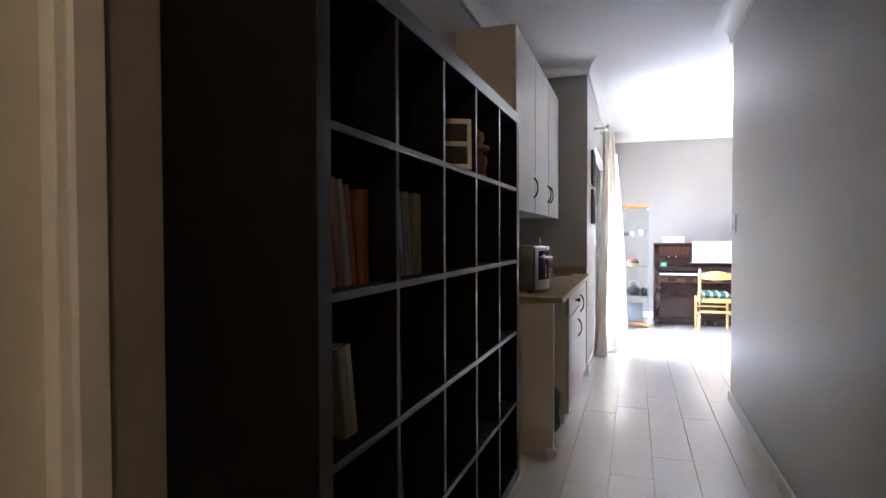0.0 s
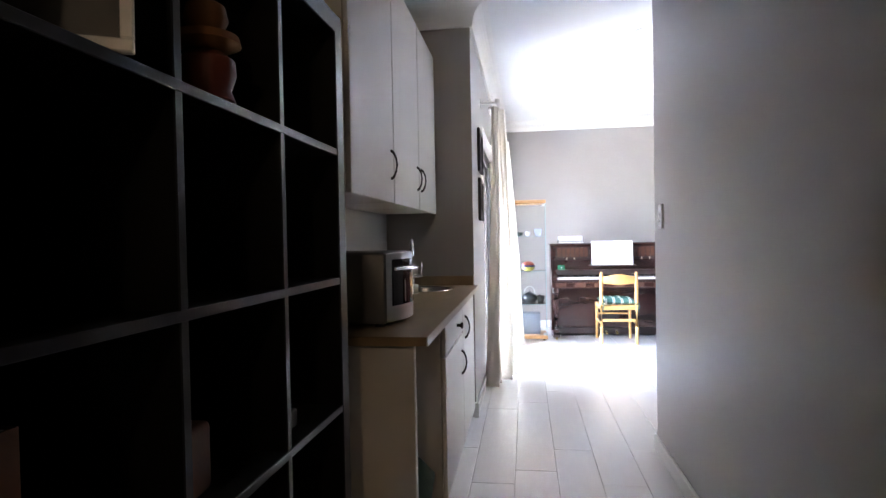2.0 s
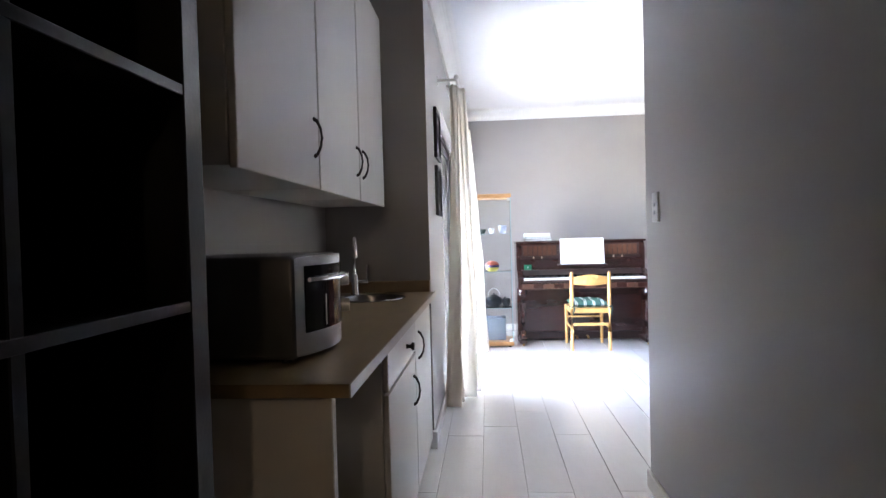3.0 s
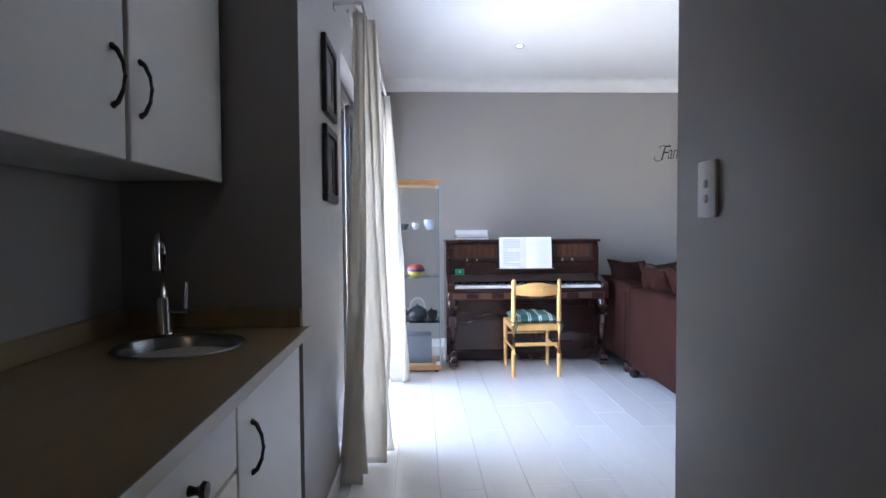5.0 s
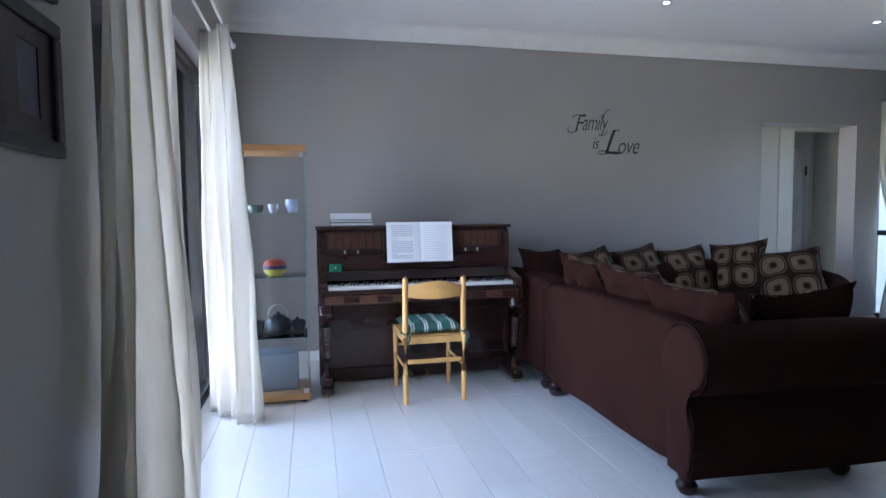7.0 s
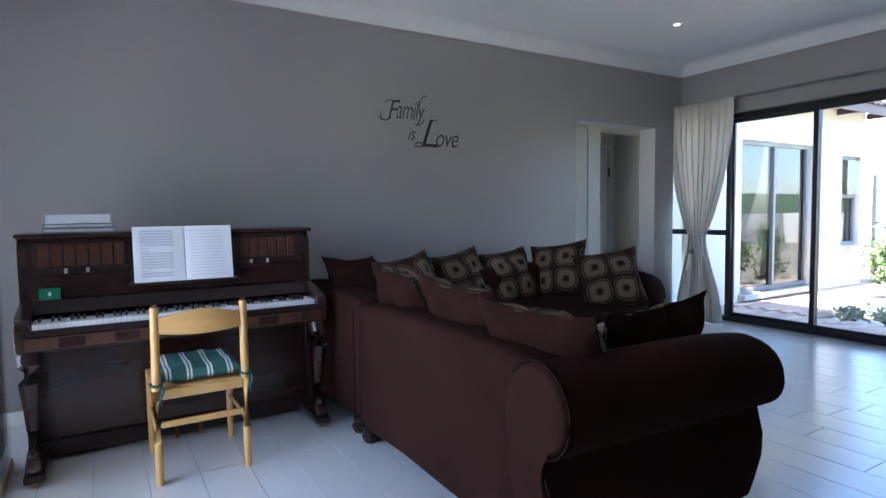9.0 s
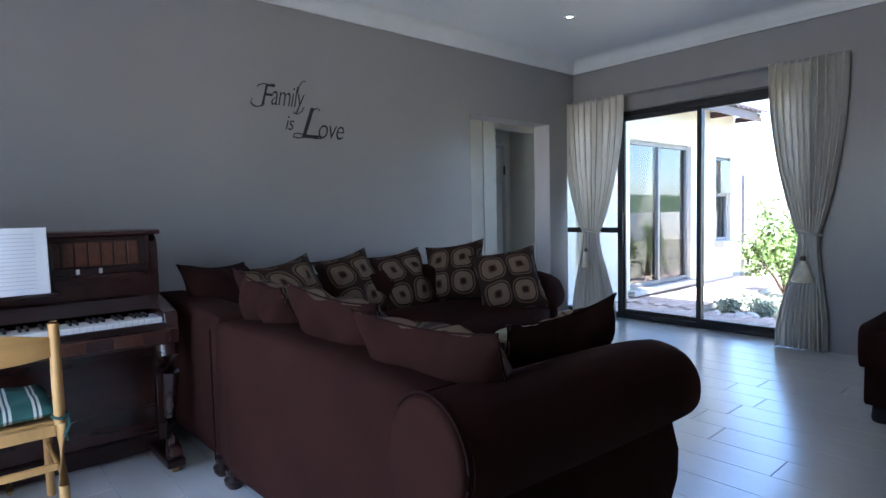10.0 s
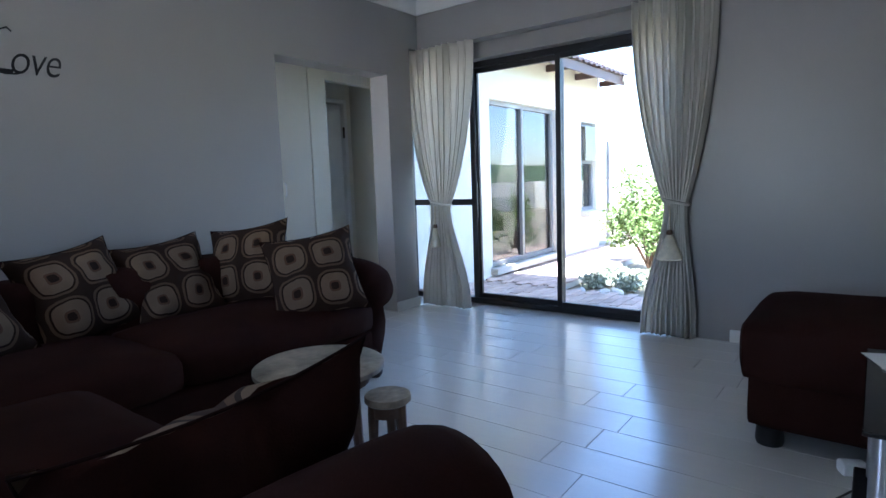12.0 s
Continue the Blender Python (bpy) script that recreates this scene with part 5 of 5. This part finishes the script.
lettering()


# ---- glass doors ----
def frame_boxes(x, d, y0, y1, z0, z1, t):
    return boxes(((x, y0, z0), (x + d, y0 + t, z1)), ((x, y1 - t, z0), (x + d, y1, z1)), ((x, y0 + t, z0), (x + d, y1 - t, z0 + t)), ((x, y0 + t, z1 - t), (x + d, y1 - t, z1)), bev=0.003)


def east_door():
    t = tagged(new("door_2"), "dark bronze aluminium sliding glass door to the patio", "door", kind="structure")
    part("outer_frame", frame_boxes(6.44, 0.09, 7.34, 10.0, 0.0, 2.175, 0.05), ALUMDARK, t)
    for a, b, x in ((7.39, 8.37, 6.445), (8.325, 9.20, 6.485)):
        leaf = part("leaf", frame_boxes(x, 0.035, a, b, 0.045, 2.13, 0.045), ALUMDARK, t)
        g = part("pane", box(B(), (x + 0.014, a + 0.045, 0.09), (x + 0.019, b - 0.045, 2.085)), PANE, leaf, "clear glass")
        g.visible_shadow = False
    side = part("side_light", boxes(((6.46, 9.17, 0.05), (6.51, 9.225, 2.125)), ((6.46, 9.225, 0.91), (6.51, 9.95, 0.965)), ((6.44, 9.155, 0.80), (6.459, 9.18, 1.12))), ALUMDARK, t)
    for a, b in ((0.05, 0.91), (0.965, 2.125)):
        g = part("pane", box(B(), (6.482, 9.225, a), (6.487, 9.95, b)), PANE, side, "clear glass")
        g.visible_shadow = False


east_door()


def west_door():
    t = tagged(new("door_3"), "dark framed glass door behind the off-white curtains", "door", kind="structure")
    part("outer_frame", frame_boxes(-0.395, 0.08, 6.75, 9.05, 0.0, 2.15, 0.035), ALUMDARK, t)
    for a, b, x in ((6.785, 7.92, -0.39), (7.88, 9.015, -0.355)):
        leaf = part("leaf", frame_boxes(x, 0.03, a, b, 0.045, 2.105, 0.045), ALUMDARK, t)
        g = part("pane", box(B(), (x + 0.012, a + 0.045, 0.09), (x + 0.017, b - 0.045, 2.06)), PANE, leaf, "clear glass")
        g.visible_shadow = False


west_door()


# ---- passage beyond the opening ----
def passage_doors():
    t = thing("cupboard", "tall cream built-in cupboard with a small handle in the passage", "cupboard", pose(0, 0, 0))
    part("body", box(B(), (4.75, 10.32, 0.0), (5.518, 10.60, 2.40), 0.002), CREAM, t)
    part("door", box(B(), (4.76, 10.298, 0.05), (5.13, 10.318, 2.38), 0.003), CREAM, t)
    part("door", box(B(), (5.14, 10.298, 0.05), (5.512, 10.318, 2.38), 0.003), CREAM, t)
    part("handle", tube(B(), [(5.20, 10.297, 1.05), (5.20, 10.275, 1.07), (5.20, 10.275, 1.15), (5.20, 10.297, 1.17)], 0.006, 6), STEEL, t, smooth=True)
    setting("wall_passage_cross", boxes(((5.52, 10.29, 0), (5.71, 10.38, CEIL)), ((5.71, 10.29, 2.09), (6.42, 10.38, CEIL))), CREAM, "cream wall with a plain opening in the passage", "wall")
    setting("wall_passage_back", boxes(((5.40, 10.72, 0), (5.90, 10.84, CEIL)), ((5.90, 10.72, 2.0), (6.34, 10.84, CEIL)), ((6.34, 10.72, 0), (6.42, 10.84, CEIL))), CREAM, "cream wall with a doorway behind the passage", "wall")
    d = tagged(new("door_4"), "white door standing ajar in a pale frame in the passage", "door", kind="structure")
    part("leaf", box(B(), (0, 0, 0.005), (0.36, 0.038, 1.955), 0.003), TRIM, d, m=pose(5.935, 10.715, 0, 0, 0, 3))
    part("frame", boxes(((5.895, 10.69, 0), (5.935, 10.83, 2.01)), ((6.305, 10.69, 0), (6.345, 10.83, 2.01)), ((5.935, 10.69, 1.965), (6.305, 10.83, 2.01)), bev=0.003), TRIM, d)
    part("handle", box(B(), (5.96, 10.695, 0.98), (5.98, 10.715, 1.12), 0.004), STEEL, d)
    part("hinge", boxes(((6.294, 10.69, 0.25), (6.304, 10.713, 0.36)), ((6.294, 10.69, 1.62), (6.304, 10.713, 1.73))), IRON, d)


passage_doors()


# ---- outdoors ----
setting("ground", boxes(((-400, -400, -0.35), (400, 400, -0.14))), EARTH, "dry sandy ground reaching to the horizon", "ground")
pavement = setting("pavement", boxes(((7.72, 9.02, -0.13), (12.5, 10.0, -0.072)), ((6.6, 6.4, -0.13), (7.72, 10.0, -0.072))), STONE, "clay brick paving outside the sliding door", "pavement")
setting("patio_west", boxes(((-4.5, 5.0, -0.13), (-0.47, 10.0, -0.05))), STONE, "pale paving outside the west door", "pavement")


def annex():
    t = thing("annex_house", "cream plastered annex with a sliding window under a brown roof", "house", pose(-0.259, -0.613, -0.140) @ Matrix.Scale(1.123, 4))
    w0, w1, zt = 6.6, 10.38, 2.74
    part("wall", boxes(((w0, 9.45, -0.13), (7.37, 9.65, zt)), ((7.37, 9.45, -0.13), (8.96, 9.65, 0.17)), ((7.37, 9.45, 2.0), (8.96, 9.65, zt)), ((8.96, 9.45, -0.13), (9.74, 9.65, zt)),
                       ((9.74, 9.45, -0.13), (10.27, 9.65, 0.65)), ((9.74, 9.45, 1.90), (10.27, 9.65, zt)), ((10.27, 9.45, -0.13), (w1, 9.65, zt)), ((w1 - 0.2, 9.65, -0.13), (w1, 12.0, zt))), PLASTER, t)
    part("plinth", box(B(), (w0, 9.435, -0.13), (7.36, 9.449, 0.10)), PLASTER, t)
    roof = B()
    n = 46
    for k in range(n):
        a, b = w0 + 0.1 + k * 0.085, w0 + 0.1 + (k + 1) * 0.085
        za = 0.018 if k % 2 else 0.0
        prism(roof, [(9.03, 2.53 + za), (9.03, 2.56 + za), (11.5, 3.23 + za), (11.5, 3.20 + za)], 0, a, b)
    rf = part("roof", roof, ROOFSHEET, t, "brown corrugated roof sheeting")
    part("fascia", box(B(), (w0 + 0.1, 9.07, 2.41), (10.42, 9.095, 2.525), 0.003), ROOFSHEET, rf)
    for k in range(5):
        part("rafter", box(B(), (7.0 + k * 0.85, 9.096, 2.44), (7.05 + k * 0.85, 9.45, 2.52)), ROOFSHEET, rf)
    part("gutter", box(B(), (10.3, 8.99, 2.46), (10.5, 9.069, 2.53), 0.01), PLASTER, rf)
    win = part("window", boxes(((7.37, 9.50, 0.17), (7.42, 9.57, 2.0)), ((8.91, 9.50, 0.17), (8.96, 9.57, 2.0)), ((7.42, 9.50, 0.17), (8.91, 9.57, 0.22)), ((7.42, 9.50, 1.95), (8.91, 9.57, 2.0)), ((8.12, 9.49, 0.22), (8.17, 9.56, 1.95)), bev=0.003), ALUMGREY, t)
    part("sill", box(B(), (7.33, 9.36, 0.10), (9.00, 9.50, 0.17), 0.006), STONE, win)
    for a, b in ((7.42, 8.12), (8.17, 8.91)):
        part("pane", box(B(), (a, 9.53, 0.22), (b, 9.536, 1.95)), PANEMIRROR, win, "reflective glass")
    w2 = part("window", boxes(((9.74, 9.50, 0.65), (9.79, 9.57, 1.90)), ((10.22, 9.50, 0.65), (10.27, 9.57, 1.90)), ((9.79, 9.50, 0.65), (10.22, 9.57, 0.70)), ((9.79, 9.50, 1.85), (10.22, 9.57, 1.90)), ((9.79, 9.50, 1.32), (10.22, 9.57, 1.37)), bev=0.003), ALUMGREY, t)
    part("sill", box(B(), (9.70, 9.30, 0.57), (10.31, 9.50, 0.65), 0.006), STONE, w2)
    part("pane", box(B(), (9.79, 9.53, 0.70), (10.22, 9.536, 1.32)), PANEMIRROR, w2, "dark glass")
    part("top_pane", box(B(), (9.79, 9.40, 1.36), (10.22, 9.405, 1.84)), PANEMIRROR, w2, "open top-hung pane")
    part("drawn_curtain", curtain_sheet(B(), "y", 0.24, 1.94, 6, lambda f: 0.03, lambda f: 0.7, lambda f: 0.0, 4, 8), CURTAIN, t, "white curtain behind the glass", m=pose(8.64, 9.66, 0, 0, 0, 90))
    part("inner_wall", box(B(), (6.6, 10.4, -0.1), (10.18, 10.5, zt)), CREAM, t)
    part("inner_ceiling", box(B(), (6.6, 9.65, zt), (10.38, 12.0, zt + 0.05)), WHITE, t)


annex()


def gate():
    t = thing("garden_gate", "narrow grey slatted gate standing open by the annex", "gate", pose(11.5, 9.86, -0.07, 0, 0, 20) @ Matrix.Diagonal((1.0, 1.0, 1.15, 1.0)))
    part("frame", boxes(((0, 0, 0), (0.05, 0.05, 1.55)), ((0.55, 0, 0), (0.60, 0.05, 1.55)), ((0.05, 0, 0.06), (0.55, 0.05, 0.11)), ((0.05, 0, 1.48), (0.55, 0.05, 1.53))), ALUMGREY, t)
    for k in range(6):
        part("slat", box(B(), (0.07 + k * 0.08, 0.01, 0.11), (0.11 + k * 0.08, 0.04, 1.48)), ALUMGREY, t)


gate()


def leafy(bm, centre, spread, count, size, rng):
    """Many small pointed leaves scattered in an uneven clump."""
    for _ in range(count):
        u = Vector((rng.gauss(0, 1), rng.gauss(0, 1), rng.gauss(0, 1))).normalized() * rng.random() ** 0.4
        p = Vector(centre) + Vector((u.x * spread[0], u.y * spread[1], u.z * spread[2])) * (1 + 0.35 * noise.noise(u * 2.3 + Vector(centre)))
        s = size * rng.uniform(0.6, 1.3)
        q = Euler((rng.uniform(0, 6.3), rng.uniform(0, 6.3), rng.uniform(0, 6.3))).to_matrix()
        v = [bm.verts.new(p + q @ Vector(c) * s) for c in ((0, 0, 0), (0.35, 0.5, 0.08), (0, 1.0, 0.0), (-0.35, 0.5, 0.08))]
        bm.faces.new(v)
    return bm


def shrub(x, y, h, w, count, mat, label, seed):
    rng = random.Random(seed)
    t = thing("shrub", label, "shrub", pose(x, y, -0.14))
    st = B()
    tops = []
    for k in range(9):
        a = rng.uniform(0, 6.28)
        tip = (w * 0.7 * math.cos(a) * rng.uniform(0.3, 1), w * 0.7 * math.sin(a) * rng.uniform(0.3, 1), h * rng.uniform(0.08, 0.9))
        tube(st, [(0, 0, 0), (tip[0] * 0.4, tip[1] * 0.4, tip[2] * 0.5), tip], [0.02, 0.012, 0.004], 5)
        tops.append(tip)
    part("branches", st, BEECHDARK, t)
    lf = B()
    for tip in tops:
        leafy(lf, (tip[0], tip[1], tip[2]), (w * 0.34, w * 0.34, h * 0.26), count // len(tops), 0.055, rng)
    part("leaves", lf, mat, t, "dense small leaves")


shrub(9.75, 8.62, 1.30, 0.62, 3000, LEAF, "leafy green garden shrub in bright sun", 3)
shrub(9.15, 8.28, 0.95, 0.5, 2200, LEAF, "rounded green garden shrub beside the path", 5)
shrub(11.0, 8.75, 1.0, 0.55, 1200, LEAF, "green shrub near the slatted gate", 8)
for k, (x, y) in enumerate(((8.22, 8.80), (8.46, 8.72), (8.62, 8.48), (8.78, 8.30), (8.44, 8.38), (8.80, 8.66), (8.2, 8.4))):
    rng = random.Random(40 + k)
    t = thing("groundcover_plant", "low silvery garden plant among the stones", "plant", pose(x, y, -0.14), "silvery plants by the path")
    part("leaves", leafy(B(), (0, 0, 0.09), (0.15, 0.13, 0.10), 260, 0.05, rng), LEAFPALE, t)


def garden_stones():
    rng = random.Random(12)
    for k in range(26):
        s = rng.uniform(0.04, 0.10)
        bm = B()
        bmesh.ops.create_icosphere(bm, subdivisions=2, radius=s)
        for v in bm.verts:
            v.co *= 1 + 0.35 * noise.noise(v.co * (1.2 / s) + Vector((k, 0, 0)))
            v.co.z *= 0.65
        solo("garden_stone", bm, STONE, "pale rounded stone in the garden bed", "stone", pose(rng.uniform(7.85, 9.2), rng.uniform(8.3, 8.98), -0.14 + s * 0.5, 0, 0, rng.uniform(0, 360)), True, "stones edging the bed")


garden_stones()


def boundary():
    setting("boundary_wall", boxes(((8.5, 2.0, -0.14), (24, 2.2, 1.0)), ((24, 2.0, -0.14), (24.2, 30, 1.0))), PLASTER, "low cream plastered garden wall", "wall")
    bm = B()
    bmesh.ops.create_grid(bm, x_segments=60, y_segments=14, size=1)
    for v in bm.verts:
        a, r = v.co.x, v.co.y
        top = max(0.0, 1 - r * r) * 0.46 * (14 + 5 * noise.noise(Vector((a * 5, 0, 1))) + 3 * noise.noise(Vector((a * 16, r * 5, 2))))
        v.co = Vector((a * 160 + 90, -95 + r * 40, top - 0.5))
    setting("hill", bm, HILL, "distant bush-covered green hillside", "hill", smooth=True)
    setting("field", boxes(((6.7, -60, -0.138), (200, 1.9, -0.13))), GRASSFIELD, "pale green grass field", "field")


boundary()


# ---- pieces of floor and paving ----
def planks():
    """White planks laid along the rooms, each its own piece, joints staggered."""
    pitch, gap, rng = 0.2115, 0.0022, random.Random(7)
    ends = {4: 7.65, 5: 7.17, 6: 7.42, 7: 7.14, 8: 7.60, 17: 6.75, 18: 7.11, 20: 7.19, 22: 7.38}
    cache = {}
    n0 = int(math.floor((-0.83 - 0.04) / pitch))
    for k in range(n0, 30):
        x0, x1 = 0.04 + k * pitch, 0.04 + (k + 1) * pitch
        if x0 > EAST + 0.2:
            break
        mid = (x0 + x1) / 2
        lo = -0.80 if mid < SIDE + 0.1 else OPEN_Y - 0.1
        hi = NORTH + 0.1 if not 4.6 < mid < 6.6 else 10.75
        y = lo - rng.uniform(0.1, 1.1)
        if k in ends:
            y = ends[k] - 1.22 * math.ceil((ends[k] - lo) / 1.22)
        while y < hi:
            a, b = max(y, lo), min(y + 1.22, hi)
            y += 1.22
            if b - a < 0.02:
                continue
            key = round(b - a, 2)
            if key not in cache:
                ln = key
                bm = B()
                h, g, e = 0.006, gap / 2, 0.0012
                vs = [bm.verts.new(p) for p in ((g, g, -h), (pitch - g, g, -h), (pitch - g, ln - g, -h), (g, ln - g, -h), (g, g, -e), (pitch - g, g, -e), (pitch - g, ln - g, -e), (g, ln - g, -e),
                                                 (g + e, g + e, 0), (pitch - g - e, g + e, 0), (pitch - g - e, ln - g - e, 0), (g + e, ln - g - e, 0))]
                for i in range(4):
                    j = (i + 1) % 4
                    bm.faces.new((vs[i], vs[j], vs[4 + j], vs[4 + i]))
                    bm.faces.new((vs[4 + i], vs[4 + j], vs[8 + j], vs[8 + i]))
                bm.faces.new(vs[8:12])
                cache[key] = mesh_of("plank", bm, PLANK)
            ob = new("plank", cache[key])
            ob.parent = floor
            ob.location = (x0, a, 0)


planks()


def pavers():
    me = mesh_of("brick", box(B(), (0.003, 0.003, 0.0), (0.197, 0.097, 0.022), 0.004), BRICK)
    rng = random.Random(3)
    for nx, ny, x0, y0 in ((5, 26, 6.62, 7.40), (23, 10, 7.72, 9.02)):
        for j in range(ny):
            for i in range(nx):
                ob = new("brick", me)
                ob.parent = pavement
                ob.location = (x0 + i * 0.2 + (0.1 if j % 2 else 0), y0 + j * 0.1, -0.072 + rng.uniform(-0.003, 0.003))
                ob.rotation_euler = (0, 0, rng.uniform(-0.01, 0.01))


pavers()
